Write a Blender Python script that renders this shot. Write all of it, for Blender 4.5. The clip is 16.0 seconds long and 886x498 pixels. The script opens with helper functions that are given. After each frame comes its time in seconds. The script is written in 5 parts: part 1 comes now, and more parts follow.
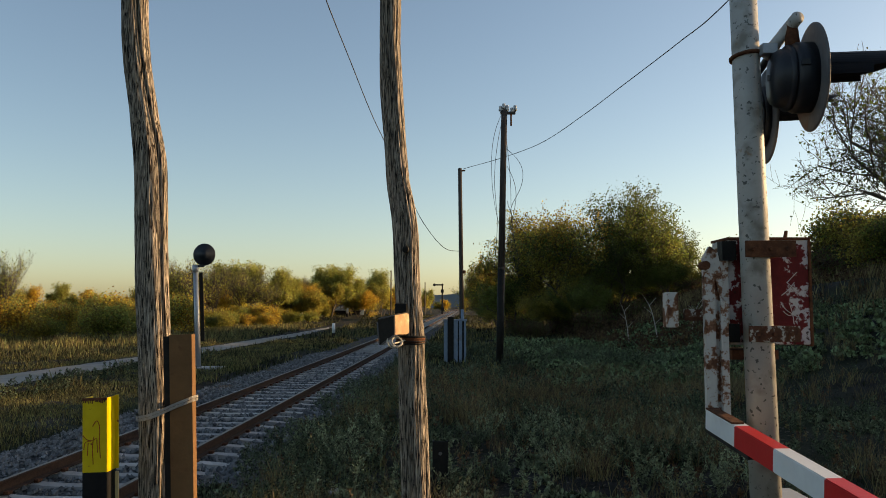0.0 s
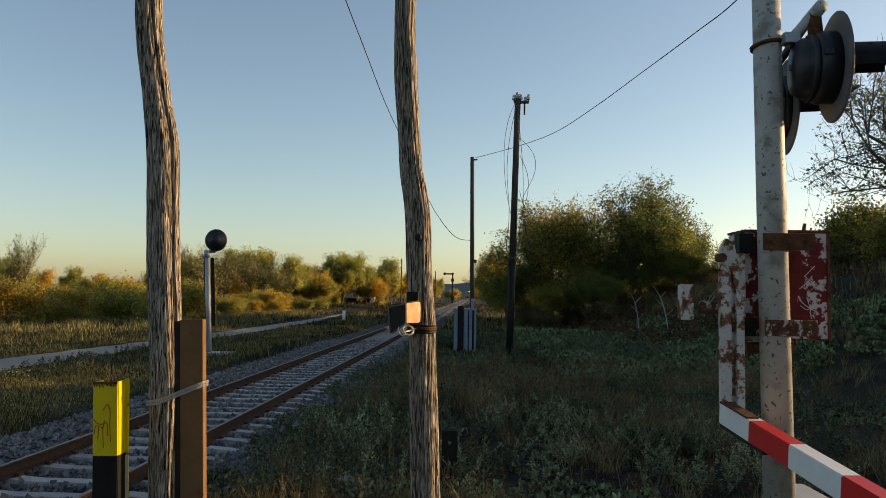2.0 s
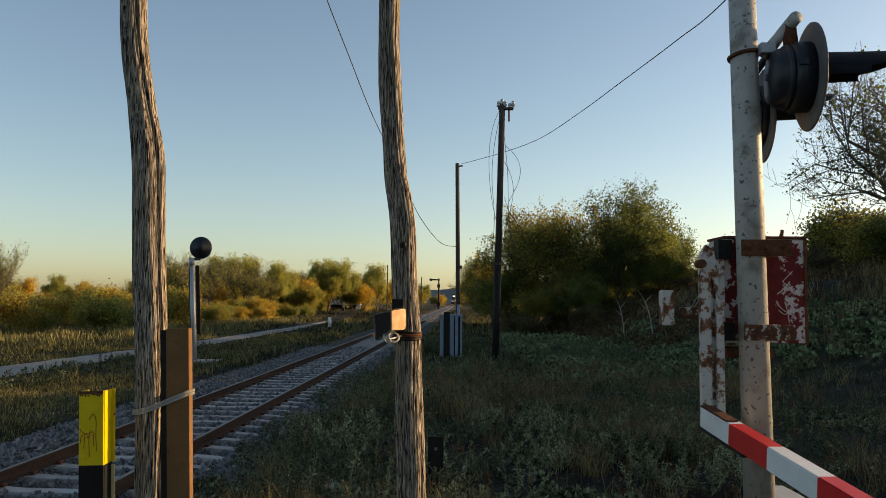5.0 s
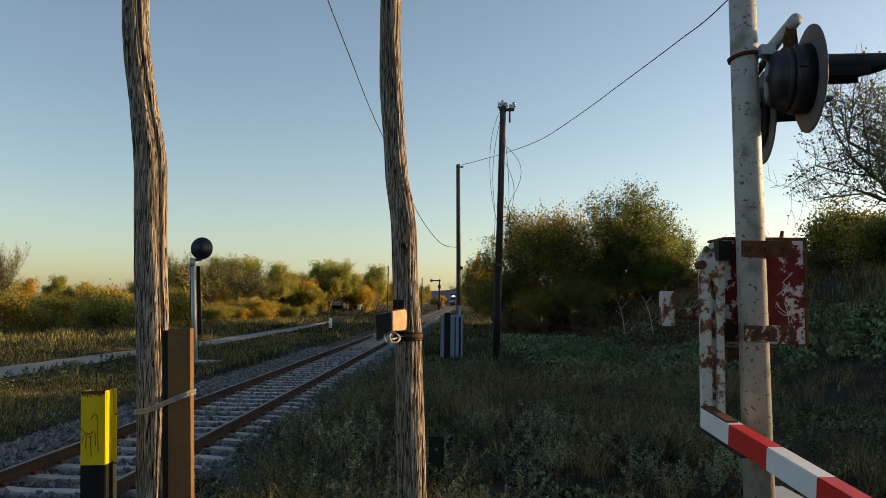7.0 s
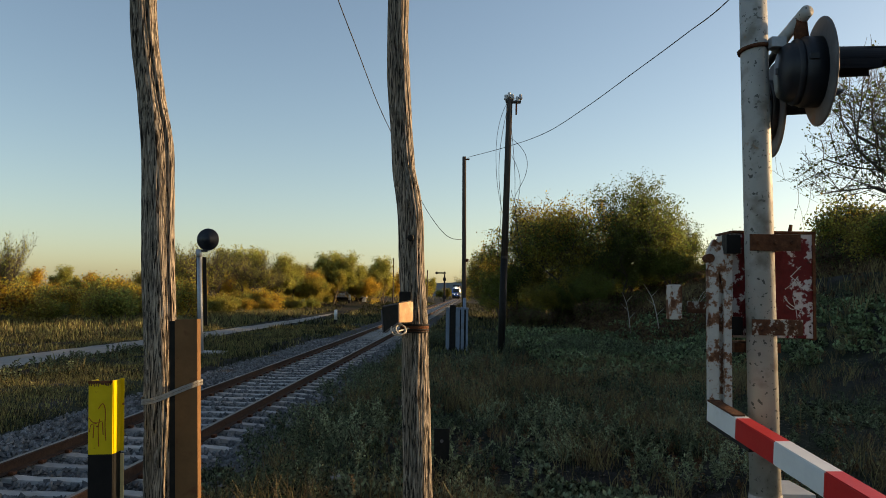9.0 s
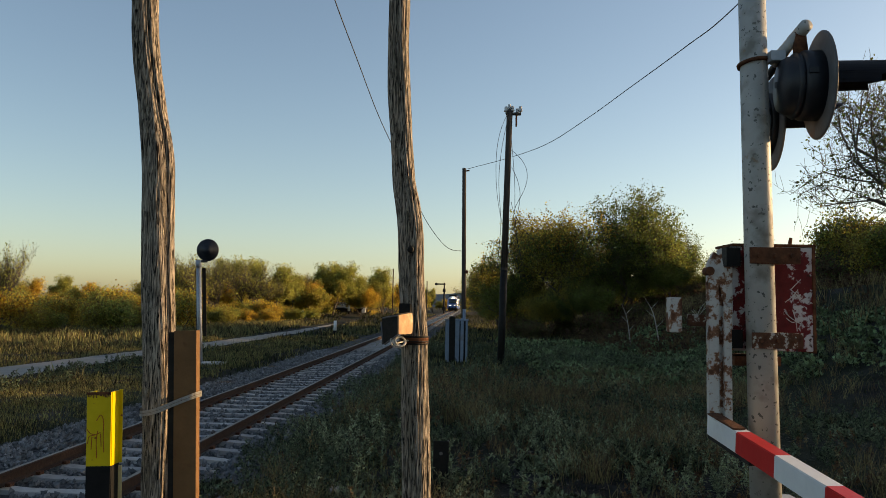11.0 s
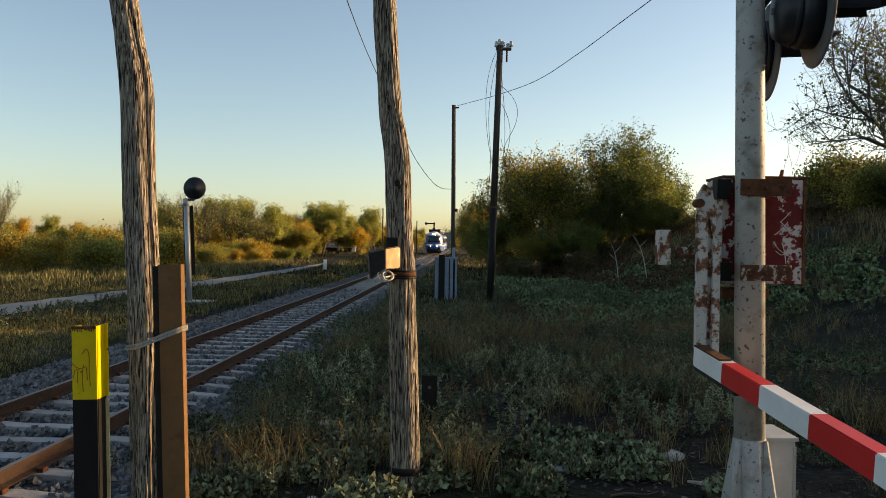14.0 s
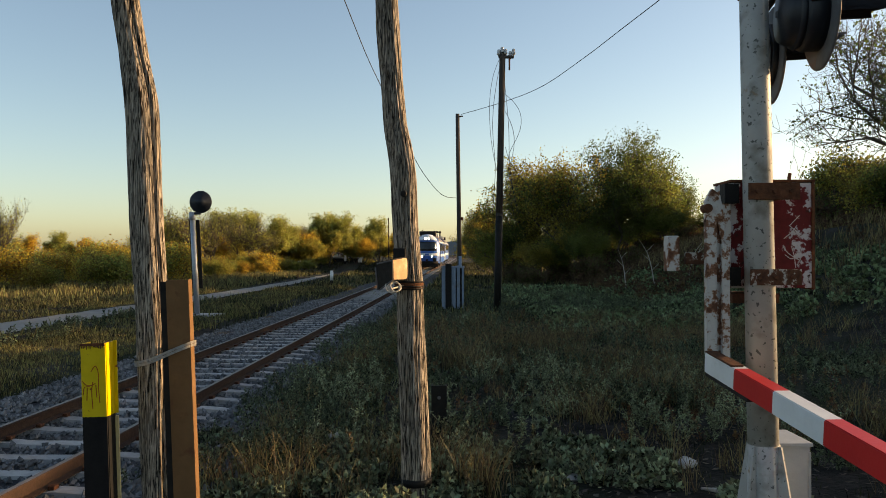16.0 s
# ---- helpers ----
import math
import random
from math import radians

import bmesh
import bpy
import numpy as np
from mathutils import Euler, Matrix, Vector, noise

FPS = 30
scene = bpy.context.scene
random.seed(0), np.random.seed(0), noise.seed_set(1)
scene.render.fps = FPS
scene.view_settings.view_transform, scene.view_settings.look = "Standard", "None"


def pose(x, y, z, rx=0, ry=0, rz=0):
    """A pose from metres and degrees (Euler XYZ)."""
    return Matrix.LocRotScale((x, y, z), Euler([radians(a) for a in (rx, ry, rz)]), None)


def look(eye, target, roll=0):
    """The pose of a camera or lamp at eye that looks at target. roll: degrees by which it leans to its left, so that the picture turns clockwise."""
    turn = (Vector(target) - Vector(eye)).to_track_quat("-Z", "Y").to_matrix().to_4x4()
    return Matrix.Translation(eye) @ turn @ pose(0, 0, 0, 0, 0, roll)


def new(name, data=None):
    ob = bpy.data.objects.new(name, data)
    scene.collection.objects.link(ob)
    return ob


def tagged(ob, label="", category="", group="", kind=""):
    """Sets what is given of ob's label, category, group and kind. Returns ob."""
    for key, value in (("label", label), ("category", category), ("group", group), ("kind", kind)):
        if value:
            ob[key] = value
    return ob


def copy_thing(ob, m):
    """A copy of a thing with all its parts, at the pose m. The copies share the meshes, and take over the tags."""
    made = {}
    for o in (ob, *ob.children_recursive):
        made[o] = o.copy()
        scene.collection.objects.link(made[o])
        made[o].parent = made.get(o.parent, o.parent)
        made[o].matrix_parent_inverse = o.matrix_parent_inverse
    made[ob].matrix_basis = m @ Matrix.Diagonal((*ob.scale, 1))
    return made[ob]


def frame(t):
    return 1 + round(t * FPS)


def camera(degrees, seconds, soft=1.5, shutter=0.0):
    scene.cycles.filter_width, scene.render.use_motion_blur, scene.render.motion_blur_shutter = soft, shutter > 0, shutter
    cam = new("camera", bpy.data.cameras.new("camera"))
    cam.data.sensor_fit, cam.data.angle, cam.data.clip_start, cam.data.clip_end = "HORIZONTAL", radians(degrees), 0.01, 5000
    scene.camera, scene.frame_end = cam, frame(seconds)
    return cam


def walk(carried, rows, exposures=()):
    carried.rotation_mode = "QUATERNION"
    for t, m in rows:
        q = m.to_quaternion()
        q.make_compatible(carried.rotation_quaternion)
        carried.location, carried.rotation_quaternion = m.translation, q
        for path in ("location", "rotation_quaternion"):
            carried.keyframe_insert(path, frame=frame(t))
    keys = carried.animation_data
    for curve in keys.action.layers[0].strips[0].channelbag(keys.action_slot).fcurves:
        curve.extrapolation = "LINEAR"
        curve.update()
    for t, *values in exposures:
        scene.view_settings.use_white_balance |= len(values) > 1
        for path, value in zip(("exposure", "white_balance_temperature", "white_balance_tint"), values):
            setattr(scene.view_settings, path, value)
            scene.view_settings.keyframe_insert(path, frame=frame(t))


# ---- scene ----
EYE_ROWS = [  # seconds, place, yaw, pitch, roll
    (0.0, 0.000, 0.000, 2.090, 0.004, 4.267, 0.000),
    (0.5, -0.005, 0.008, 2.100, -0.186, 4.461, 0.170),
    (1.0, -0.022, 0.027, 2.101, 0.644, 4.092, 0.968),
    (1.5, -0.023, 0.046, 2.098, 0.662, 3.667, 1.372),
    (2.0, -0.015, 0.050, 2.089, 0.793, 3.449, 0.840),
    (2.5, -0.018, 0.038, 2.096, 0.600, 3.772, 0.869),
    (3.0, -0.018, 0.022, 2.098, 0.163, 3.904, 0.940),
    (3.5, -0.016, 0.006, 2.099, -0.091, 3.662, 0.916),
    (4.0, -0.011, -0.000, 2.099, -0.180, 3.910, 0.518),
    (6.5, -0.003, -0.027, 2.098, -0.260, 3.855, 0.430),
    (7.0, -0.006, -0.028, 2.097, -0.193, 3.955, 0.517),
    (7.5, -0.010, -0.034, 2.097, -0.119, 3.800, 0.521),
    (8.0, -0.014, -0.032, 2.096, 0.105, 3.688, 0.548),
    (8.5, -0.015, -0.022, 2.097, 0.114, 3.702, 0.782),
    (9.0, -0.018, -0.021, 2.095, 0.194, 3.388, 0.836),
    (11.5, -0.020, -0.021, 2.102, 0.243, 4.302, 1.089),
    (12.0, -0.029, -0.022, 2.090, 0.548, 4.190, 1.171),
    (12.5, -0.017, -0.009, 2.073, 0.030, 2.942, 0.816),
    (13.0, 0.003, 0.015, 2.061, -0.057, 0.229, 0.394),
    (13.5, -0.004, 0.036, 2.060, -0.804, -0.977, 0.517),
    (14.0, 0.000, 0.056, 2.056, -0.630, -0.226, 0.931),
    (14.5, -0.004, 0.060, 2.056, -0.879, -0.074, 0.323),
    (15.0, 0.007, 0.066, 2.059, -1.061, 0.302, 0.037),
    (15.5, 0.003, 0.065, 2.061, -0.069, 0.590, -0.131),
    (16.0, -0.008, 0.072, 2.068, -0.174, 0.400, -0.172),
]


def eye_pose(x, y, z, yaw, pitch, roll):
    return pose(x, y, z, 90 + pitch, 0, yaw) @ pose(0, 0, 0, 0, 0, roll)


cam = camera(59.4, 16.0, soft=0.9)
walk(cam, [(r[0], eye_pose(*r[1:])) for r in EYE_ROWS], exposures=[(0, 0.73, 8500, 13), (12.4, 0.73, 8500, 13), (13.4, 0.95, 8750, 14), (16, 0.95, 8750, 14)])

# ---- light: clear evening sky, low sun ahead to the right ----
SUN_AZ, SUN_EL = 73.5, 10.0  # degrees clockwise from +y, and above the horizon
world = bpy.data.worlds.new("evening_sky")
scene.world = world
world.use_nodes = True
wn = world.node_tree.nodes
sky = wn.new("ShaderNodeTexSky")
sky.sky_type = "NISHITA"
sky.sun_disc = False
sky.sun_elevation = radians(SUN_EL)
sky.sun_rotation = radians(SUN_AZ)
sky.air_density, sky.dust_density, sky.ozone_density = 1.0, 2.5, 2.5
sky.altitude = 1000
world.node_tree.links.new(sky.outputs[0], wn["Background"].inputs[0])
wn["Background"].inputs[1].default_value = 0.15
sun_data = bpy.data.lights.new("sun", "SUN")
sun_data.energy, sun_data.angle, sun_data.color = 5.0, radians(0.6), (1.0, 0.74, 0.47)
sun = new("sun", sun_data)
_a, _e = radians(SUN_AZ), radians(SUN_EL)
SUN_DIR = Vector((math.sin(_a) * math.cos(_e), math.cos(_a) * math.cos(_e), math.sin(_e)))
sun.matrix_world = look(SUN_DIR * 50, (0, 0, 0))


# ---- materials ----
def material(name, ramp, scale=4.0, rough=0.8, bump=0.2, bump_scale=None, stretch=(1, 1, 1), metal=0.0,
             island=0.0, piece=0.0, patches=None, detail=8.0, through_light=0.0, distance=0.02, gloss=0.12):
    """ramp: (position, colour) stops over a noise; patches: (colour, scale, low, high) of a second stain over it;
    island / piece: brightness spread from part to part."""
    m = bpy.data.materials.new(name)
    m.use_nodes = True
    n, l = m.node_tree.nodes, m.node_tree.links
    bsdf = n["Principled BSDF"]
    co = n.new("ShaderNodeTexCoord")
    mp = n.new("ShaderNodeMapping")
    mp.inputs["Scale"].default_value = stretch
    l.new(co.outputs["Object"], mp.inputs[0])
    tex = n.new("ShaderNodeTexNoise")
    tex.inputs["Scale"].default_value, tex.inputs["Detail"].default_value = scale, detail
    tex.inputs["Roughness"].default_value = 0.65
    l.new(mp.outputs[0], tex.inputs["Vector"])
    cr = n.new("ShaderNodeValToRGB")
    while len(cr.color_ramp.elements) < len(ramp):
        cr.color_ramp.elements.new(0.5)
    for e, (p, c) in zip(cr.color_ramp.elements, ramp):
        e.position, e.color = p, (*c, 1)
    l.new(tex.outputs[0], cr.inputs[0])
    out = cr.outputs[0]
    for c, s, lo, hi in (patches or ()):
        t2 = n.new("ShaderNodeTexNoise")
        t2.inputs["Scale"].default_value, t2.inputs["Detail"].default_value = s, 6
        l.new(mp.outputs[0], t2.inputs["Vector"])
        r2 = n.new("ShaderNodeValToRGB")
        r2.color_ramp.elements[0].position, r2.color_ramp.elements[1].position = lo, hi
        l.new(t2.outputs[0], r2.inputs[0])
        mx = n.new("ShaderNodeMix")
        mx.data_type = "RGBA"
        mx.inputs[7].default_value = (*c, 1)
        l.new(r2.outputs[0], mx.inputs[0])
        l.new(out, mx.inputs[6])
        out = mx.outputs[2]
    for spread, kind in ((island, "g"), (piece, "o")):
        if spread:
            src = n.new("ShaderNodeNewGeometry" if kind == "g" else "ShaderNodeObjectInfo")
            rng = n.new("ShaderNodeMapRange")
            rng.inputs[3].default_value, rng.inputs[4].default_value = 1 - spread, 1 + spread
            l.new(src.outputs["Random Per Island" if kind == "g" else "Random"], rng.inputs[0])
            hsv = n.new("ShaderNodeHueSaturation")
            l.new(rng.outputs[0], hsv.inputs["Value"])
            hue = n.new("ShaderNodeMapRange")
            hue.inputs[3].default_value, hue.inputs[4].default_value = 0.5 - 0.06 * spread, 0.5 + 0.06 * spread
            l.new(src.outputs["Random Per Island" if kind == "g" else "Random"], hue.inputs[0])
            l.new(hue.outputs[0], hsv.inputs["Hue"])
            l.new(out, hsv.inputs["Color"])
            out = hsv.outputs[0]
    l.new(out, bsdf.inputs["Base Color"])
    bsdf.inputs["Roughness"].default_value = rough
    bsdf.inputs["Metallic"].default_value = metal
    bsdf.inputs["Specular IOR Level"].default_value = gloss
    if bump:
        tb = n.new("ShaderNodeTexNoise")
        tb.inputs["Scale"].default_value, tb.inputs["Detail"].default_value = bump_scale or scale * 3, 8
        l.new(mp.outputs[0], tb.inputs["Vector"])
        b = n.new("ShaderNodeBump")
        b.inputs["Strength"].default_value, b.inputs["Distance"].default_value = bump, distance
        l.new(tb.outputs[0], b.inputs["Height"])
        l.new(b.outputs[0], bsdf.inputs["Normal"])
    if through_light:
        tr = n.new("ShaderNodeBsdfTranslucent")
        l.new(out, tr.inputs[0])
        ms = n.new("ShaderNodeMixShader")
        ms.inputs[0].default_value = through_light
        l.new(bsdf.outputs[0], ms.inputs[1])
        l.new(tr.outputs[0], ms.inputs[2])
        l.new(ms.outputs[0], n["Material Output"].inputs[0])
    return m


def glow(name, colour, strength):
    m = bpy.data.materials.new(name)
    m.use_nodes = True
    b = m.node_tree.nodes["Principled BSDF"]
    b.inputs["Emission Color"].default_value, b.inputs["Emission Strength"].default_value = (*colour, 1), strength
    return m


# soil kept near black so its colour adds the shade between plants
M_SOIL = material("shade_dark_soil_and_litter", [(0.3, (0.006, 0.0055, 0.005)), (0.5, (0.014, 0.0125, 0.0105)), (0.7, (0.036, 0.033, 0.028))], 3.0, 0.95, 0.6,
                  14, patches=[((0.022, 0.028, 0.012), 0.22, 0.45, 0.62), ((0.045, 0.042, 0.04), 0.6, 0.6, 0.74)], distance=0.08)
M_PATH = material("pale_gravel_path", [(0.3, (0.19, 0.182, 0.168)), (0.7, (0.29, 0.28, 0.26))], 1.2, 0.95, 0.4, 30,
                  patches=[((0.25, 0.23, 0.17), 0.6, 0.55, 0.7)])
M_BALLAST = material("crushed_stone_bed", [(0.35, (0.025, 0.025, 0.027)), (0.65, (0.085, 0.086, 0.09))], 14, 0.95, 0.9, 22, distance=0.05)
M_STONE = material("ballast_stone", [(0.3, (0.06, 0.064, 0.068)), (0.7, (0.2, 0.207, 0.212))], 9, 0.9, 0.3, 40, island=0.45,
                   patches=[((0.12, 0.085, 0.06), 1.2, 0.58, 0.75)])
M_CONCRETE = material("weathered_concrete", [(0.3, (0.26, 0.255, 0.245)), (0.7, (0.42, 0.41, 0.395))], 6, 0.9, 0.3, 30, piece=0.2,
                      patches=[((0.2, 0.16, 0.12), 3, 0.55, 0.75)])
M_RAIL = material("rusty_rail_steel", [(0.3, (0.028, 0.018, 0.014)), (0.7, (0.062, 0.036, 0.026))], 18, 0.8, 0.25, 60, metal=0.2)
M_RAILTOP = material("worn_rail_top", [(0.3, (0.13, 0.108, 0.094)), (0.7, (0.2, 0.172, 0.155))], 8, 0.5, 0.05, 30, metal=0.5)
# grey grain, plus near-black streaks that paint the shade inside cracks
M_WOOD = material("weathered_grey_wood", [(0.33, (0.03, 0.025, 0.02)), (0.45, (0.14, 0.12, 0.098)), (0.56, (0.34, 0.29, 0.235)), (0.7, (0.55, 0.48, 0.4))],
                  105, 0.92, 0.9, 120, stretch=(1, 1, 0.06), distance=0.012,
                  patches=[((0.014, 0.011, 0.009), 90, 0.575, 0.6), ((0.2, 0.165, 0.125), 6, 0.55, 0.75), ((0.012, 0.01, 0.008), 130, 0.57, 0.6)])
M_POLE = material("tarred_pole_wood", [(0.3, (0.035, 0.028, 0.024)), (0.7, (0.09, 0.075, 0.065))], 20, 0.85, 0.4, 30, stretch=(1, 1, 0.08))
M_TAR = material("black_tar", [(0.3, (0.008, 0.008, 0.008)), (0.7, (0.02, 0.018, 0.016))], 10, 0.6, 0.3)
M_BROWN = material("brown_rusted_steel", [(0.3, (0.12, 0.063, 0.028)), (0.7, (0.175, 0.093, 0.042))], 5, 0.75, 0.15, 50,
                   patches=[((0.12, 0.05, 0.025), 9, 0.62, 0.72)])
M_YELLOW = material("chipped_yellow_paint", [(0.3, (0.5, 0.36, 0.012)), (0.7, (0.62, 0.46, 0.02))], 5, 0.5, 0.12, 40,
                    patches=[((0.2, 0.07, 0.02), 16, 0.66, 0.7)])
M_BLACK = material("black_paint", [(0.3, (0.005, 0.0055, 0.0065)), (0.7, (0.011, 0.0115, 0.0125))], 8, 0.55, 0.1, 50)
M_LIT_EDGE = material("sunlit_pale_edge", [(0.3, (0.55, 0.42, 0.2)), (0.7, (0.65, 0.52, 0.28))], 8, 0.6, 0.1)
M_STRAP = material("pale_strap", [(0.3, (0.36, 0.33, 0.28)), (0.7, (0.52, 0.49, 0.43))], 40, 0.7, 0.2, 80)
M_POST = material("grey_white_post_paint", [(0.3, (0.3, 0.3, 0.285)), (0.7, (0.4, 0.4, 0.385))], 3, 0.5, 0.1, 30,
                  patches=[((0.1, 0.105, 0.1), 34, 0.62, 0.65), ((0.12, 0.125, 0.12), 6, 0.66, 0.68), ((0.2, 0.19, 0.165), 5, 0.52, 0.66), ((0.24, 0.13, 0.06), 7, 0.66, 0.74)])
M_RUSTWHITE = material("rust_eaten_white_paint", [(0.40, (0.1, 0.04, 0.022)), (0.46, (0.22, 0.1, 0.055)), (0.50, (0.44, 0.41, 0.38)), (0.8, (0.52, 0.5, 0.47))],
                       9, 0.65, 0.3, 30)
M_REDWHITE = material("peeling_red_over_white", [(0.3, (0.07, 0.01, 0.01)), (0.575, (0.13, 0.016, 0.016)), (0.6, (0.42, 0.4, 0.41)), (0.8, (0.5, 0.48, 0.48))],
                      8, 0.6, 0.25, 26, patches=[((0.05, 0.02, 0.014), 22, 0.62, 0.68)])


def worn_edges(m, centre, half, amount):
    """Lets the paint flake more towards the rims of a panel."""
    n, l = m.node_tree.nodes, m.node_tree.links
    ramp = next(k for k in n if k.bl_idname == "ShaderNodeValToRGB")
    src = ramp.inputs[0].links[0].from_socket
    co = next(k for k in n if k.bl_idname == "ShaderNodeTexCoord")
    sep = n.new("ShaderNodeSeparateXYZ")
    l.new(co.outputs["Object"], sep.inputs[0])
    total = src
    for axis in (0, 2):
        d = n.new("ShaderNodeMath")
        d.operation = "SUBTRACT"
        l.new(sep.outputs[axis], d.inputs[0])
        d.inputs[1].default_value = centre[axis]
        a = n.new("ShaderNodeMath")
        a.operation = "ABSOLUTE"
        l.new(d.outputs[0], a.inputs[0])
        r = n.new("ShaderNodeMapRange")
        r.interpolation_type = "SMOOTHSTEP"
        r.inputs[1].default_value, r.inputs[2].default_value = half[axis] * 0.55, half[axis]
        r.inputs[3].default_value, r.inputs[4].default_value = 0.0, amount
        l.new(a.outputs[0], r.inputs[0])
        add = n.new("ShaderNodeMath")
        l.new(total, add.inputs[0])
        l.new(r.outputs[0], add.inputs[1])
        total = add.outputs[0]
    l.new(total, ramp.inputs[0])


worn_edges(M_REDWHITE, (2.27, 0, 2.2), (0.29, 0, 0.37), 0.075)
M_CLAMP = material("rust_with_paint_scabs", [(0.3, (0.045, 0.018, 0.012)), (0.54, (0.11, 0.045, 0.024)), (0.57, (0.36, 0.33, 0.29)), (0.8, (0.42, 0.39, 0.35))], 16, 0.8, 0.4, 40)
M_RUST = material("dark_rust", [(0.3, (0.05, 0.02, 0.012)), (0.7, (0.15, 0.06, 0.03))], 20, 0.85, 0.4, 40)
M_RED = material("red_boom_paint", [(0.3, (0.5, 0.014, 0.016)), (0.7, (0.58, 0.022, 0.022))], 4, 0.45, 0.06, 40, gloss=0.3)
M_WHITE = material("white_boom_paint", [(0.3, (0.6, 0.61, 0.61)), (0.7, (0.7, 0.71, 0.7))], 4, 0.45, 0.06, 40,
                   patches=[((0.5, 0.47, 0.42), 5, 0.62, 0.8)])
M_GALV = material("galvanised_steel", [(0.3, (0.27, 0.3, 0.33)), (0.7, (0.36, 0.39, 0.42))], 14, 0.45, 0.1, 60, metal=0.4)
M_BLUEGREY = material("blue_grey_cabinet_paint", [(0.3, (0.14, 0.19, 0.25)), (0.7, (0.2, 0.26, 0.33))], 4, 0.6, 0.15, 30,
                      patches=[((0.16, 0.15, 0.14), 3, 0.6, 0.72)])
M_HOUSING = material("black_signal_housing", [(0.3, (0.011, 0.0135, 0.018)), (0.7, (0.019, 0.023, 0.03))], 7, 0.45, 0.08, 40, gloss=0.3)
M_PLATE = material("grey_backplate_paint", [(0.3, (0.075, 0.077, 0.082)), (0.7, (0.125, 0.126, 0.13))], 5, 0.55, 0.1, 30,
                   patches=[((0.15, 0.08, 0.05), 4, 0.62, 0.75)])
M_BOX = material("light_grey_box_paint", [(0.3, (0.28, 0.31, 0.33)), (0.7, (0.37, 0.4, 0.42))], 4, 0.6, 0.1, 30, patches=[((0.2, 0.17, 0.13), 5, 0.62, 0.75)])
# rusty tan, brightened so the colour carries the sun on the end plate
M_TAN = material("sunlit_tan_rusted_hood", [(0.3, (0.38, 0.2, 0.1)), (0.55, (0.52, 0.32, 0.17)), (0.72, (0.78, 0.58, 0.38))], 9, 0.6, 0.15, 30)
M_WIRE = material("dark_wire", [(0.3, (0.03, 0.03, 0.03)), (0.7, (0.06, 0.06, 0.06))], 10, 0.6, 0)
M_CERAMIC = material("grey_porcelain", [(0.3, (0.4, 0.4, 0.4)), (0.7, (0.6, 0.6, 0.6))], 10, 0.3, 0)
M_BARK = material("grey_brown_bark", [(0.3, (0.06, 0.05, 0.04)), (0.7, (0.14, 0.12, 0.1))], 9, 0.95, 0.5, 20, stretch=(1, 1, 0.3))
M_TBLUE = material("blue_coach_paint", [(0.3, (0.006, 0.085, 0.33)), (0.7, (0.009, 0.11, 0.4))], 1.5, 0.35, 0.03, gloss=0.5)
M_TWHITE = material("white_coach_paint", [(0.3, (0.6, 0.63, 0.66)), (0.7, (0.7, 0.72, 0.74))], 1.5, 0.4, 0.03)
M_TROOF = material("dusty_grey_roof", [(0.3, (0.22, 0.22, 0.23)), (0.7, (0.32, 0.32, 0.33))], 2, 0.7, 0.1)
M_TDARK = material("dark_underframe", [(0.3, (0.012, 0.012, 0.012)), (0.7, (0.035, 0.03, 0.027))], 6, 0.7, 0.1)
M_GLASS = material("dark_window_glass", [(0.3, (0.01, 0.013, 0.016)), (0.7, (0.016, 0.02, 0.024))], 2, 0.06, 0, gloss=0.5)
M_LAMP_ON = glow("lit_headlamp", (1.0, 0.9, 0.75), 9.0)


def leafy(name, a, b, spread=0.5, trans=0.5):
    return material(name, [(0.35, a), (0.65, b)], 0.6, 0.6, 0, island=spread, through_light=trans)


L_GREEN = leafy("dull_green_leaf", (0.13, 0.17, 0.04), (0.21, 0.22, 0.06), 0.5, 0.62)
L_DARK = leafy("dark_green_leaf", (0.07, 0.1, 0.028), (0.12, 0.14, 0.042), 0.5, 0.62)
L_OLIVE = leafy("olive_yellow_leaf", (0.23, 0.19, 0.04), (0.32, 0.26, 0.06), 0.5, 0.62)
L_GOLD = leafy("autumn_gold_leaf", (0.42, 0.25, 0.04), (0.54, 0.36, 0.07), 0.5, 0.62)
L_POPLAR = leafy("yellow_green_leaf", (0.24, 0.25, 0.055), (0.34, 0.32, 0.085))
L_BROWN = leafy("dry_brown_leaf", (0.07, 0.042, 0.024), (0.12, 0.075, 0.04))
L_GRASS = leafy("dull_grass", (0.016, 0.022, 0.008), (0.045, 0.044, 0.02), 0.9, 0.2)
L_DRY = leafy("dry_straw_grass", (0.1, 0.073, 0.036), (0.2, 0.15, 0.08), 0.7, 0.2)
L_SAGE = leafy("grey_green_weed", (0.038, 0.05, 0.026), (0.125, 0.145, 0.085), 0.9, 0.12)
L_DRYOLIVE = leafy("olive_dry_grass", (0.11, 0.105, 0.042), (0.19, 0.165, 0.07), 0.6, 0.2)
L_RUSTY = leafy("rusty_withered_leaf", (0.09, 0.045, 0.022), (0.19, 0.1, 0.05), 0.5, 0.15)
L_PATCH = leafy("fresh_green_weed_leaf", (0.08, 0.112, 0.05), (0.17, 0.21, 0.11), 0.85, 0.15)
L_CREEP = leafy("creeping_weed_leaf", (0.075, 0.09, 0.05), (0.235, 0.26, 0.155), 0.9, 0.12)


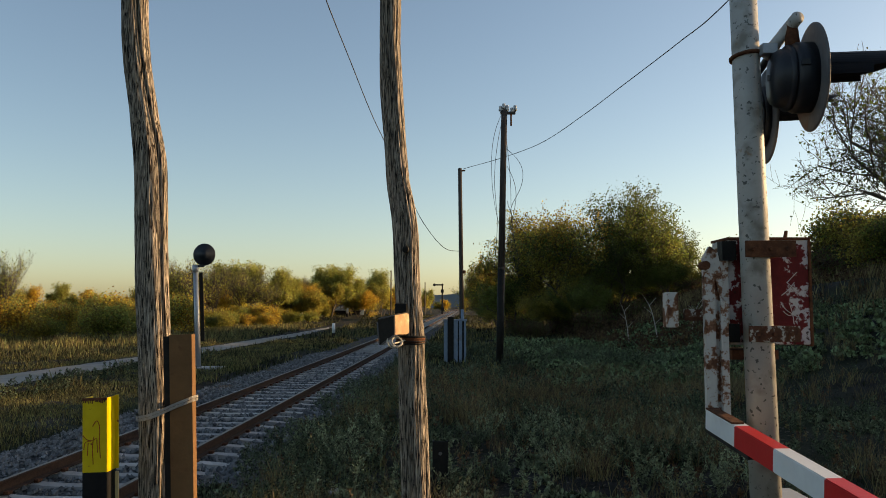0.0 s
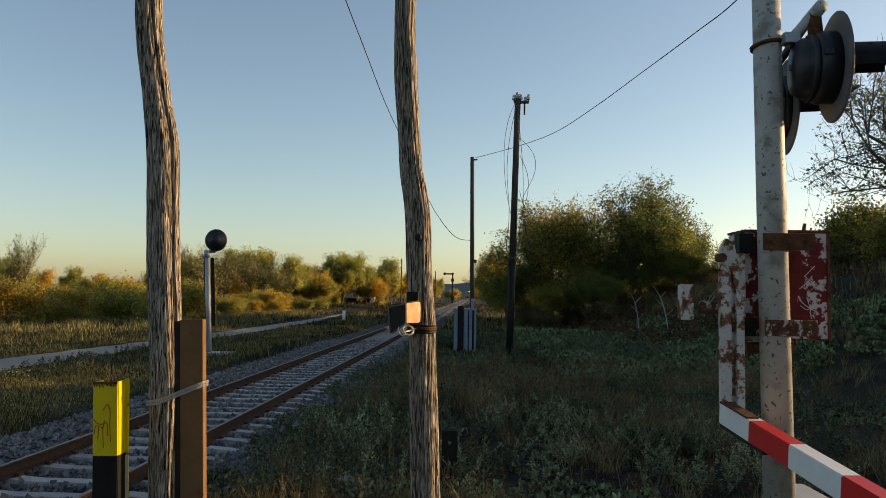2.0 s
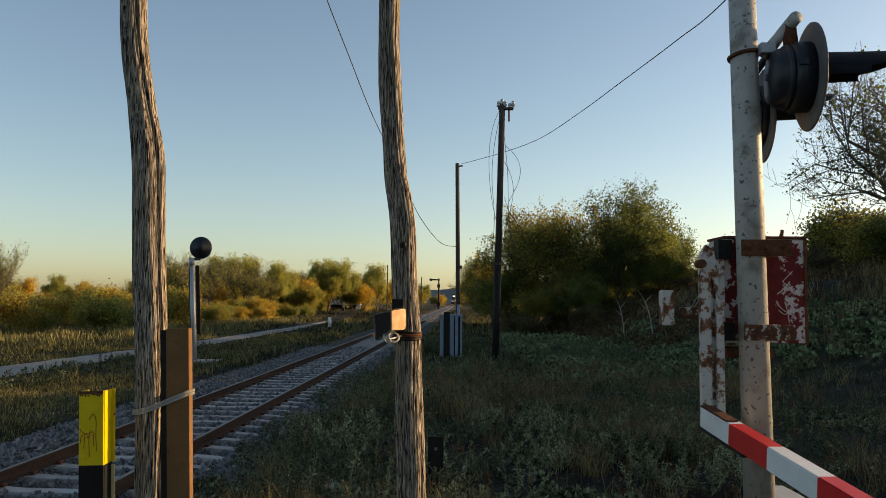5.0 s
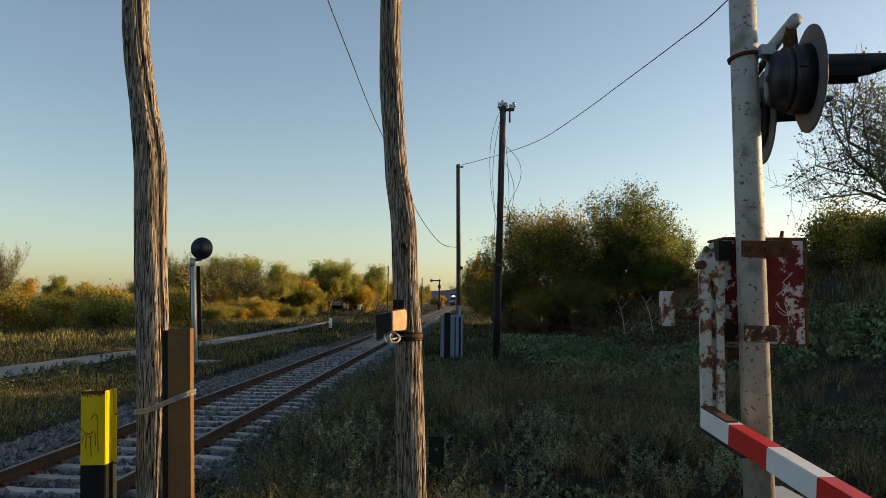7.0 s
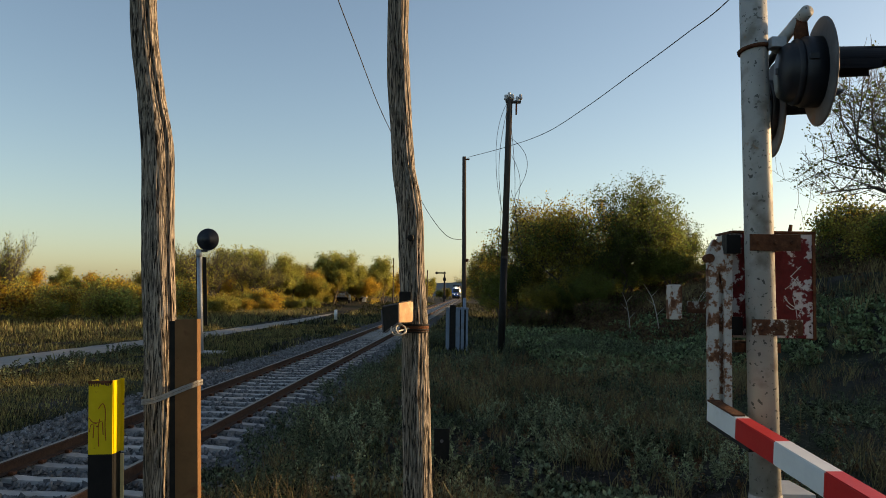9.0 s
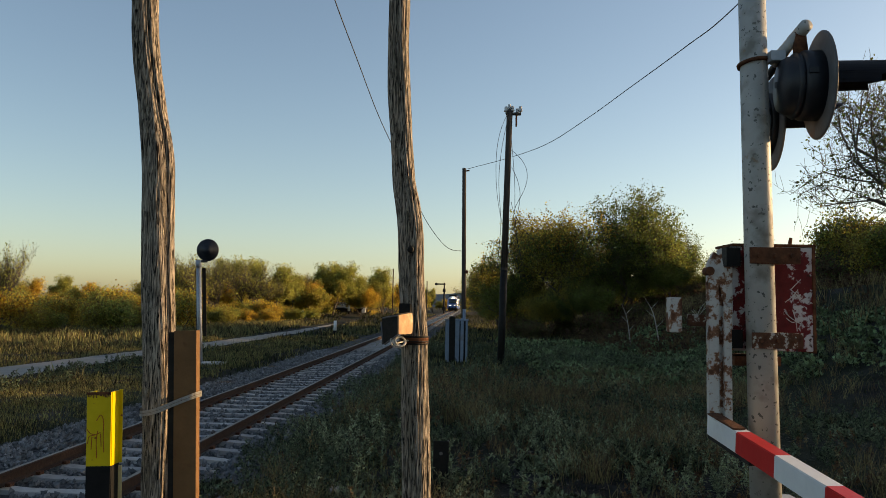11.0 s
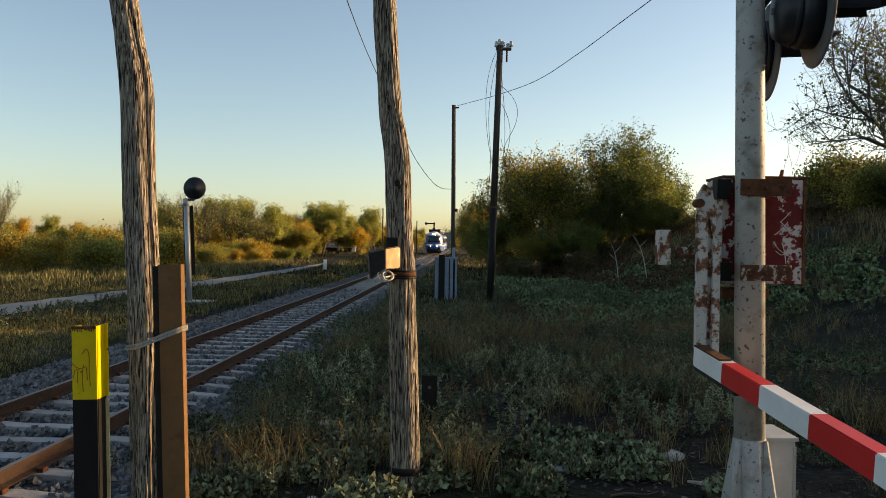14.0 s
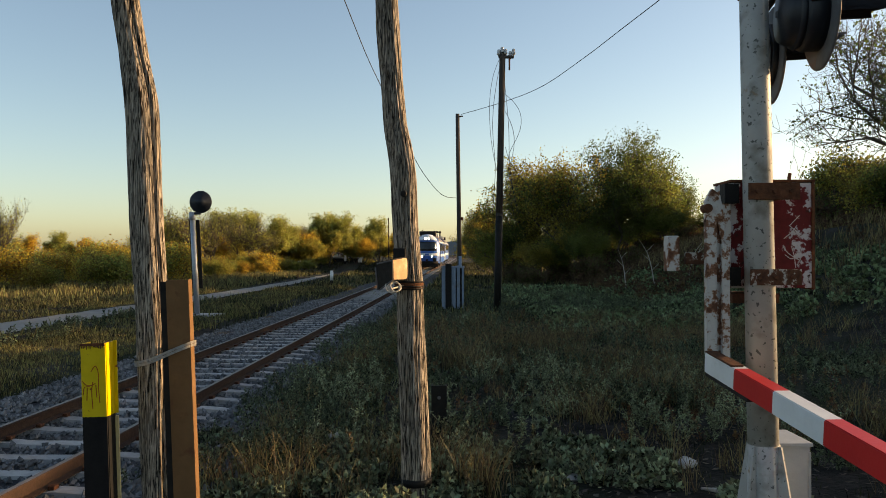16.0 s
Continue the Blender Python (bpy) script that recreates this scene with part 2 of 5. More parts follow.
# ---- mesh helpers ----
def fast_mesh(name, verts, faces, mat, smooth=False):
    """A mesh from numpy arrays; all faces have the same number of corners."""
    verts, faces = np.asarray(verts, np.float32), np.asarray(faces, np.int32)
    me = bpy.data.meshes.new(name)
    k = faces.shape[1]
    me.vertices.add(len(verts))
    me.vertices.foreach_set("co", verts.ravel())
    me.loops.add(faces.size)
    me.loops.foreach_set("vertex_index", faces.ravel())
    me.polygons.add(len(faces))
    me.polygons.foreach_set("loop_start", np.arange(0, faces.size, k, dtype=np.int32))
    me.polygons.foreach_set("use_smooth", np.full(len(faces), smooth))
    me.update(calc_edges=True)
    me.materials.append(mat)
    return me


def part(name, bm, mat, parent=None, label="", smooth=False):
    me = bpy.data.meshes.new(name)
    bmesh.ops.recalc_face_normals(bm, faces=bm.faces)
    for f in bm.faces:
        f.smooth = smooth
    bm.to_mesh(me)
    bm.free()
    me.materials.append(mat)
    ob = new(name, me)
    ob.parent = parent
    if label:
        ob["label"] = label
    return ob


def thing(name, label, category, m=None, group="", kind=""):
    ob = new(name)
    ob.empty_display_size = 0.1
    if m is not None:
        ob.matrix_basis = m
    return tagged(ob, label, category, group, kind)


def box(bm, x0, x1, y0, y1, z0, z1, bevel=0.0, m=None):
    r = bmesh.ops.create_cube(bm, size=1)
    vs = r["verts"]
    bmesh.ops.transform(bm, verts=vs, matrix=Matrix.Translation(((x0 + x1) / 2, (y0 + y1) / 2, (z0 + z1) / 2)) @ Matrix.Diagonal((x1 - x0, y1 - y0, z1 - z0, 1)))
    if bevel:
        es = list({e for v in vs for e in v.link_edges})
        r = bmesh.ops.bevel(bm, geom=es, offset=bevel, segments=2, affect="EDGES", profile=0.6)
        vs = list({v for f in r["faces"] for v in f.verts} | {v for v in vs if v.is_valid})
    if m is not None:
        bmesh.ops.transform(bm, verts=vs, matrix=m)
    return bm


def rod(bm, a, b, r0, r1=None, seg=12, caps=True):
    a, b = Vector(a), Vector(b)
    r1 = r0 if r1 is None else r1
    m = Matrix.Translation((a + b) / 2) @ (b - a).to_track_quat("Z", "Y").to_matrix().to_4x4()
    bmesh.ops.create_cone(bm, cap_ends=caps, segments=seg, radius1=r0, radius2=r1, depth=(b - a).length, matrix=m)
    return bm


def lathe(bm, profile, seg=32, m=None):
    """Turns (radius, height) pairs round z."""
    rings = []
    for r, z in profile:
        rings.append([bm.verts.new((r * math.cos(2 * math.pi * i / seg), r * math.sin(2 * math.pi * i / seg), z)) for i in range(seg)])
    for a, b in zip(rings, rings[1:]):
        for i in range(seg):
            bm.faces.new((a[i], a[(i + 1) % seg], b[(i + 1) % seg], b[i]))
    for ring in (rings[0], rings[-1]):
        if (ring[0].co - ring[seg // 2].co).length > 1e-4:
            bm.faces.new(ring)
    if m is not None:
        bmesh.ops.transform(bm, verts=[v for ring in rings for v in ring], matrix=m)
    return bm


def wire(name, points, radius, mat, parent=None):
    cu = bpy.data.curves.new(name, "CURVE")
    cu.dimensions, cu.bevel_depth, cu.bevel_resolution, cu.resolution_u = "3D", radius, 1, 10
    sp = cu.splines.new("NURBS")
    sp.points.add(len(points) - 1)
    for p, c in zip(sp.points, points):
        p.co = (*c, 1)
    sp.use_endpoint_u, sp.order_u = True, 4
    cu.materials.append(mat)
    ob = new(name, cu)
    ob.parent = parent
    return ob


def along(points, n):
    """n points along a smooth line through the given ones (Catmull-Rom)."""
    P = [Vector(p) for p in points]
    P = [P[0] * 2 - P[1]] + P + [P[-1] * 2 - P[-2]]
    out = []
    for i in range(n):
        s = i / (n - 1) * (len(P) - 3)
        k = min(int(s), len(P) - 4)
        u = s - k
        a, b, c, d = P[k:k + 4]
        out.append(0.5 * (2 * b + (c - a) * u + (2 * a - 5 * b + 4 * c - d) * u * u + (3 * b - a - 3 * c + d) * u ** 3))
    return out


# ---- the lie of the land ----
TRACK_YAW = -1.93
_ty = radians(-TRACK_YAW)
TRACK_U, TRACK_N = np.array([math.sin(_ty), math.cos(_ty)]), np.array([math.cos(_ty), -math.sin(_ty)])
TRACK_MID, RAIL_Z = -4.58, 0.12
TRACK = pose(TRACK_N[0] * TRACK_MID, TRACK_N[1] * TRACK_MID, 0, 0, 0, TRACK_YAW)  # local x across, y along


def smooth(a, b, v):
    t = np.clip((v - a) / (b - a), 0.0, 1.0)
    return t * t * (3 - 2 * t)


def lateral(x, y):
    return x * TRACK_N[0] + y * TRACK_N[1]


def path_mid(y):
    return np.interp(y, [-40, 0, 20, 40, 60, 100, 160], [-16, -13.6, -12.6, -11.4, -11.0, -12.0, -17.0])


def grade(y):
    """The line climbs gently away from the crossing."""
    return np.interp(y, [-50, 8, 100, 300], [0, 0, 0.36, 0.95])


def height(x, y):
    x, y = np.asarray(x, float), np.asarray(y, float)
    off = np.abs(lateral(x, y) - TRACK_MID)
    bumps = 0.05 * np.sin(x * 0.9 + 1.3 * np.sin(y * 0.37)) * np.sin(y * 0.7 + 0.8) + 0.025 * np.sin(x * 2.3 + y * 1.1) * np.sin(y * 2.9 - x * 0.7)
    flat = 1 - np.exp(-((x - path_mid(y)) / 2.5) ** 2)
    z = bumps * flat * smooth(1.0, 7.0, np.abs(lateral(x, y) - TRACK_MID) + 1.0)
    bank = (3.1 + 0.25 * np.sin(x * 0.5 + y * 0.33)) * smooth(7.5, 19.0, x) * smooth(6, 19, y) + 1.5 * smooth(20, 60, x) * smooth(15, 40, y)
    bank *= 1 - 0.65 * smooth(45, 80, y)
    z = z + bank
    bed = 1 - smooth(1.9, 3.1, off)
    z = z * (1 - bed) - 0.16 * bed
    return z + grade(y) * (1 - smooth(2.4, 5.0, off)) + smooth(85, 130, y) * (0.35 + 0.5 * smooth(-8, -16, x)) * smooth(2.4, 5.0, off)


def hz(x, y):
    return float(height(x, y))


def sheet(name, xs, ys, mat, lift=0.0):
    X, Y = np.meshgrid(xs, ys)
    Z = height(X, Y) + lift
    nx, ny = len(xs), len(ys)
    i = (np.arange(ny - 1)[:, None] * nx + np.arange(nx - 1)[None]).ravel()
    return new(name, fast_mesh(name, np.stack([X, Y, Z], -1).reshape(-1, 3), np.stack([i, i + 1, i + nx + 1, i + nx], -1), mat, True))


def spread_axis(lo, hi, fine_lo, fine_hi, step):
    a = np.arange(fine_lo, fine_hi + step / 2, step)
    up = fine_hi + np.geomspace(step, hi - fine_hi, 40)
    down = fine_lo - np.geomspace(step, fine_lo - lo, 40)[::-1]
    return np.concatenate([down, a, up])


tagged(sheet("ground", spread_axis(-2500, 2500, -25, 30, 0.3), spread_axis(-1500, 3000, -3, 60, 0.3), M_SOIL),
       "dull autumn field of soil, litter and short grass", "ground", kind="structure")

# pale path beyond the track
py = np.arange(-40, 84, 1.0)
pm = path_mid(py)
pw = np.interp(py, [0, 25, 40, 60, 83], [1.15, 1.0, 0.85, 0.65, 0.25])
jit = np.random.uniform(-0.12, 0.12, (2, len(py)))
pv = np.concatenate([np.stack([pm - pw + jit[0], py, height(pm - 1.1, py) + 0.025], -1), np.stack([pm + pw + jit[1], py, height(pm + 1.1, py) + 0.025], -1)])
pi = np.arange(len(py) - 1)
tagged(new("path", fast_mesh("path", pv, np.stack([pi, pi + len(py), pi + len(py) + 1, pi + 1], -1), M_PATH, True)),
       "narrow pale gravel path running beside the railway", "path", kind="structure")

# distant wooded hill
hx = np.linspace(-700, 900, 160)
hv, hf = [], []
for k, x in enumerate(hx):
    top = (20 + 6 * math.sin(x * 0.006 + 1) + 3 * math.sin(x * 0.021)) * (0.45 + 0.55 * float(smooth(-160, -40, x))) + random.uniform(-1, 1)
    hv += [(x, 1400, -5), (x, 1440, top), (x, 1700, -5)]
    if k:
        b = 3 * k
        hf += [(b - 3, b, b + 1, b - 2), (b - 2, b + 1, b + 2, b - 1)]
# distance haze is mixed into this pale blue-grey woods colour
M_HILL = material("haze_tinted_far_woods", [(0.3, (0.1, 0.12, 0.13)), (0.7, (0.16, 0.17, 0.17))], 0.02, 0.95, 0)
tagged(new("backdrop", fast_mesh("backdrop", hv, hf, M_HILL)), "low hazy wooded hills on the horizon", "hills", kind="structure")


# ---- railway track ----
def bend(y):
    """The line bears off slightly to the left far ahead."""
    return -0.0012 * np.maximum(0, np.asarray(y, float) - 90)


def rail_profile():
    return [(-0.062, 0), (0.062, 0), (0.062, 0.012), (0.012, 0.03), (0.01, 0.105), (0.034, 0.118), (0.034, 0.142), (0.026, 0.15),
            (-0.026, 0.15), (-0.034, 0.142), (-0.034, 0.118), (-0.01, 0.105), (-0.012, 0.03), (-0.062, 0.012)]


def build_track():
    track = thing("railway_track", "single railway track on concrete sleepers in grey ballast", "railway track", TRACK, kind="structure")
    for side in (-0.7525, 0.7525):
        prof = rail_profile()
        ys = [-12, 8, 30, 80, 90, 100, 120, 200, 300, 700]
        V = [(side + px + float(bend(y)), y, RAIL_Z - 0.15 + pz + float(grade(y))) for y in ys for px, pz in prof]
        n = len(prof)
        F = [(k * n + i, k * n + (i + 1) % n, (k + 1) * n + (i + 1) % n, (k + 1) * n + i) for k in range(len(ys) - 1) for i in range(n)]
        me = fast_mesh("rail", V, F, M_RAIL)
        me.materials.append(M_RAILTOP)
        for k in range(len(ys) - 1):
            me.polygons[k * n + 7].material_index = 1
        rail = new("rail", me)
        rail.parent = track
    return track


track = build_track()

# bed of crushed stone
bx = np.array([-2.75, -2.3, -1.9, -1.4, -0.5, 0.5, 1.4, 1.9, 2.3, 2.6])
bz = np.array([-0.2, -0.11, -0.07, -0.08, -0.1, -0.1, -0.08, -0.07, -0.11, -0.2])
by = np.concatenate([np.arange(-12, 60, 0.5), np.arange(60, 700, 8)])
BX, BY = np.meshgrid(bx, by)
BZ = np.tile(bz, (len(by), 1)) + grade(BY) + np.random.uniform(-0.02, 0.02, BX.shape)
bi = (np.arange(len(by) - 1)[:, None] * len(bx) + np.arange(len(bx) - 1)[None]).ravel()
bed = new("ballast_bed", fast_mesh("ballast_bed", np.stack([BX + bend(BY), BY, BZ], -1).reshape(-1, 3), np.stack([bi, bi + 1, bi + len(bx) + 1, bi + len(bx)], -1), M_BALLAST))
bed.matrix_basis = TRACK
tagged(bed, "grey crushed stone bed under the track", "ballast", kind="structure")


# ---- crooked weathered posts ----
def crooked_post(name, line, radii, label, cracks=34, seed=0):
    rng = random.Random(seed)
    n, seg = 170, 132
    C = along(line, n)
    V, F = [], []
    ph = [rng.uniform(0, 6.3) for _ in range(8)]
    grooves = [(rng.uniform(0, 6.283), rng.uniform(0.005, 0.015), rng.uniform(0.03, 0.06)) for _ in range(cracks)]
    for k, c in enumerate(C):
        u = k / (n - 1)
        r = np.interp(u, np.linspace(0, 1, len(radii)), radii)
        for i in range(seg):
            a = 2 * math.pi * i / seg
            rr = r * (1 + 0.04 * math.sin(2 * a + ph[0] + 3 * u) + 0.02 * math.sin(5 * a + ph[1] + 9 * u))
            rr += 0.006 * noise.noise((3 * math.cos(a), 3 * math.sin(a), c.z * 2.2 + seed * 7)) - 0.009 * abs(noise.noise((6.5 * math.cos(a), 6.5 * math.sin(a), c.z * 2.6 + seed * 3))) + 0.003
            for ga, depth, wide in grooves:
                d = (a - ga - 0.25 * math.sin(c.z * 1.1 + ga) + math.pi) % (2 * math.pi) - math.pi
                if abs(d) < 3 * wide:
                    rr -= depth * math.exp(-(d / wide) ** 2) * (0.35 + 0.65 * max(0, noise.noise((ga * 9, c.z * 1.6, seed))+0.4))
            V.append((c.x + rr * math.cos(a), c.y + rr * math.sin(a), c.z))
    for k in range(n - 1):
        for i in range(seg):
            j = (i + 1) % seg
            F.append((k * seg + i, k * seg + j, (k + 1) * seg + j, (k + 1) * seg + i))
    ob = thing(name, label, "post")
    p = new("shaft", fast_mesh("shaft", V, F, M_WOOD, True))
    p.parent = ob
    return ob


left_post = crooked_post("wooden_post", [(-2.07, 5.85, -0.25), (-2.09, 5.85, 0.2), (-2.117, 5.85, 0.68), (-2.142, 5.85, 1.43), (-2.166, 5.85, 1.85), (-2.193, 5.85, 2.27),
                                         (-2.207, 5.85, 2.7), (-2.223, 5.85, 3.13), (-2.247, 5.85, 3.35), (-2.287, 5.85, 3.57), (-2.354, 5.85, 4.01), (-2.387, 5.85, 4.46), (-2.41, 5.85, 5.3)],
                         [0.122, 0.12, 0.119, 0.117, 0.117, 0.118, 0.119, 0.122, 0.115, 0.106, 0.103, 0.1, 0.09],
                         "tall crooked weathered grey wooden post strapped to a steel upright", seed=3)
mid_post = crooked_post("wooden_post", [(-0.205, 6.64, -0.25), (-0.218, 6.64, 0.0), (-0.227, 6.64, 0.49), (-0.261, 6.64, 1.345), (-0.274, 6.64, 1.82), (-0.305, 6.64, 2.3), (-0.32, 6.64, 2.69),
                                        (-0.346, 6.64, 2.93), (-0.388, 6.64, 3.18), (-0.416, 6.64, 3.52), (-0.448, 6.64, 3.97), (-0.465, 6.64, 4.37), (-0.462, 6.64, 4.78), (-0.47, 6.64, 5.6)],
                        [0.128, 0.126, 0.118, 0.112, 0.108, 0.104, 0.106, 0.106, 0.098, 0.094, 0.1, 0.09, 0.095, 0.09],
                        "tall crooked weathered grey wooden post carrying a small hooded lamp", seed=8)


def ring(parent, name, c, r, z0, z1, mat, proud=0.012):
    bm = bmesh.new()
    lathe(bm, [(r, z0), (r + proud, z0 + 0.004), (r + proud, z1 - 0.004), (r, z1)], 40, Matrix.Translation((c[0], c[1], 0)))
    return part(name, bm, mat, parent, "", True)


ring(mid_post, "band", (-0.276, 6.64), 0.104, 1.775, 1.845, M_RUST, 0.018)
ring(mid_post, "band", (-0.219, 6.64), 0.124, 0.13, 0.19, M_TAR, 0.006)
bm = bmesh.new()
lathe(bm, [(0.0, 0.02), (0.022, 0.016), (0.03, 0.0), (0.012, 0.0), (0.012, -0.03)], 16, Matrix.Translation((-0.315, 6.535, 2.575)) @ pose(0, 0, 0, 90))
part("bolt", bm, M_TAR, mid_post, "black bolt head")

# hooded lamp on the post
hood = thing("hooded_lamp", "rusty hooded lamp with a shade-black front panel on the post", "lamp")
H_A, H_B, H_C = Vector((-0.548, 6.47, 1.989)), Vector((-0.394, 6.33, 2.021)), Vector((-0.282, 6.47, 2.042))
H_D, H_E, H_G = Vector((-0.282, 6.47, 1.866)), Vector((-0.39, 6.33, 1.866)), Vector((-0.522, 6.45, 1.768))
deep = Vector((0.02, 0.1, 0.0))


def hood_panel(corners, thick, round_at=()):
    """A pressed steel panel with rounded corners at the given indices."""
    bm = bmesh.new()
    pts = []
    for k, c in enumerate(corners):
        if k in round_at:
            a, b = corners[k - 1], corners[(k + 1) % len(corners)]
            p, q = c + (a - c).normalized() * 0.035, c + (b - c).normalized() * 0.035
            pts += [p, p * 0.29 + c * 0.55 + q * 0.16, p * 0.16 + c * 0.55 + q * 0.29, q]
        else:
            pts.append(c)
    f = bm.faces.new([bm.verts.new(p) for p in pts])
    e = bmesh.ops.extrude_face_region(bm, geom=[f])
    n = (corners[1] - corners[0]).cross(corners[2] - corners[0]).normalized()
    n = n if n.y > 0 else -n
    bmesh.ops.translate(bm, vec=n * thick, verts=[v for v in e["geom"] if isinstance(v, bmesh.types.BMVert)])
    bmesh.ops.recalc_face_normals(bm, faces=bm.faces[:])
    return bm


part("end_plate", hood_panel([H_B, H_C, H_D, H_E], 0.008, round_at=(1, 2)), M_TAN, hood, "rusty tan end plate")
# flat panel; its black stands for the shade on this side of the hood
part("shade_black_front", hood_panel([H_A, H_B, H_E, H_G], 0.006, round_at=(0, 3)), M_TAR, hood, "flat front panel coloured black for shade")
part("top_plate", hood_panel([H_A + Vector((0, 0, 0.004)), H_B + Vector((0, 0, 0.004)), H_C + Vector((0, 0, 0.004)), H_A + deep], 0.006), M_TAR, hood)
for a, b in ((H_A, H_B), (H_A, H_G), (H_G, H_E)):
    bm = bmesh.new()
    rod(bm, a + (b - a) * 0.12, b - (b - a) * 0.04, 0.007, 0.007, 8)
    part("rolled_rim", bm, M_PLATE, hood, "", True)
bm = bmesh.new()
box(bm, -0.4, -0.3, 6.47, 6.56, 1.87, 2.12, 0.01)
part("mounting_block", bm, M_TAR, hood)
for k, (tilt, r) in enumerate(((10, 0.05), (-8, 0.046), (2, 0.04))):
    m = Matrix.Translation((-0.4 + 0.012 * k, 6.4, 1.805)) @ pose(0, 0, 0, 62 + tilt, 0, 20 + 6 * k)
    wire("wire_loop", [m @ Vector((1.25 * r * math.cos(6.2832 * i / 16), r * math.sin(6.2832 * i / 16), 0.006 * math.sin(i))) for i in range(17)], 0.006, M_STRAP, hood)
wire("wire_loop", along([(-0.41, 6.39, 1.79), (-0.36, 6.5, 1.8), (-0.31, 6.53, 1.815), (-0.24, 6.53, 1.82)], 10), 0.007, M_STRAP, hood)
for k in range(4):
    ring(mid_post, "wire_turn", (-0.276, 6.64), 0.112, 1.772 + 0.019 * k, 1.79 + 0.019 * k, M_RUST if k == 2 else M_TAR, 0.014 + 0.004 * (k % 2))

# steel upright strapped to the left post
upright = thing("steel_upright", "brown rusted steel channel standing against the wooden post", "steel post")
bm = bmesh.new()
lean = Matrix.Translation((-1.855, 5.72, 0.03)) @ pose(0, 0, 0, 0, -2.1, 0)
box(bm, -0.08, 0.085, -0.012, 0.0, -0.1, 1.86, 0.003, lean)
part("web_plate", bm, M_BROWN, upright)
bm = bmesh.new()
box(bm, 0.073, 0.085, 0.0, 0.07, -0.1, 1.86, 0.002, lean)
part("side_flange", bm, M_BROWN, upright)
# rear flange gets black instead of brown, to stand for its shade
bm = bmesh.new()
box(bm, -0.125, -0.082, 0.0, 0.03, -0.1, 1.85, 0.002, lean)
part("rear_flange", bm, M_TAR, upright, "rear flange coloured black for shade")
strap = thing("strap", "pale flat strap binding the post and steel upright", "strap")
for dz in (0.0, 0.022):
    line = []
    for px, py_, pz in ((-2.28, 5.85, 1.36), (-2.24, 5.755, 1.352), (-2.15, 5.715, 1.36), (-2.06, 5.70, 1.385), (-1.96, 5.695, 1.42), (-1.85, 5.695, 1.455), (-1.81, 5.73, 1.466), (-1.815, 5.8, 1.46), (-2.0, 5.97, 1.41), (-2.2, 5.96, 1.37), (-2.28, 5.85, 1.36)):
        line.append((px, py_, pz + dz - 0.05 - 0.035 * (-1.85 - px) / 0.4))
    bm = bmesh.new()
    L = along(line, 70)
    prev = None
    for c in L:
        a, b = bm.verts.new(c + Vector((0, 0, -0.014))), bm.verts.new(c + Vector((0, 0, 0.006)))
        if prev:
            bm.faces.new((prev[0], a, b, prev[1]))
        prev = (a, b)
    bmesh.ops.solidify(bm, geom=bm.faces[:], thickness=0.004)
    part("strap_turn", bm, M_STRAP, strap, "", True)

# yellow and black marker post
marker = thing("marker_post", "chipped yellow and black painted steel marker post", "bollard", pose(-2.43, 5.5, 0, 0, 0, 0))
lean = pose(0.055, 0, 0, 0, -1.8, 0)
for z0, z1, mat, nm in ((0.945, 1.455, M_YELLOW, "yellow_band"), (-0.1, 0.945, M_BLACK, "black_band")):
    bm = bmesh.new()
    box(bm, -0.1, 0.07, -0.006, 0.006, z0, z1, 0, lean)
    box(bm, 0.062, 0.074, 0.006, 0.13, z0, z1 + 0.001, 0, lean)
    box(bm, -0.1, -0.088, 0.006, 0.13, z0, z1, 0, lean)
    part(nm, bm, mat, marker)
# rear lip; its pale lower length has the sunlit edge put into the colour
for z0, z1, mat in ((0.945, 1.482, M_YELLOW), (0.0, 0.945, M_LIT_EDGE)):
    bm = bmesh.new()
    box(bm, 0.074, 0.098, 0.118, 0.13, z0, z1 - 0.02, 0.002, lean)
    part("side_flange", bm, mat, marker)
bm = bmesh.new()
box(bm, -0.102, 0.07, -0.0095, -0.006, 1.438, 1.457, 0, lean)
for k in range(14):
    x = -0.095 + k * 0.012
    d = random.uniform(0.004, 0.03)
    box(bm, x, x + random.uniform(0.004, 0.011), -0.0085, -0.006, 1.44 - d, 1.44, 0, lean)
part("rust_chips", bm, M_RUST, marker, "rusty chipped top edge")
M_SCRIBBLE = material("red_brown_scrawl", [(0.3, (0.25, 0.06, 0.015)), (0.7, (0.34, 0.09, 0.02))], 20, 0.7, 0)
for line in ([(-0.095, 1.2), (-0.07, 1.17), (-0.03, 1.165), (0.0, 1.18)], [(-0.03, 1.26), (0.0, 1.3), (0.02, 1.25), (0.018, 1.15), (0.025, 1.04)], [(-0.02, 1.19), (-0.03, 1.12), (-0.025, 1.0)], [(-0.06, 1.15), (-0.065, 1.06)], [(-0.09, 1.1), (-0.08, 1.15), (-0.04, 1.16)], [(0.0, 1.17), (0.005, 1.08)]):
    s_ = wire("scrawl", along([lean @ Vector((x, -0.0075, z)) for x, z in line], 14), 0.0028, M_SCRIBBLE, marker)
    s_["label"] = "red-brown scrawled paint line"

# ---- level crossing mast ----
mast = thing("crossing_mast", "grey-white peeling painted steel level crossing mast", "crossing mast")
ma, mb = Vector((2.15, 5.25, 0.02)), Vector((2.062, 5.25, 5.6))


def on_mast(z):
    return ma + (mb - ma) * ((z - ma.z) / (mb.z - ma.z))


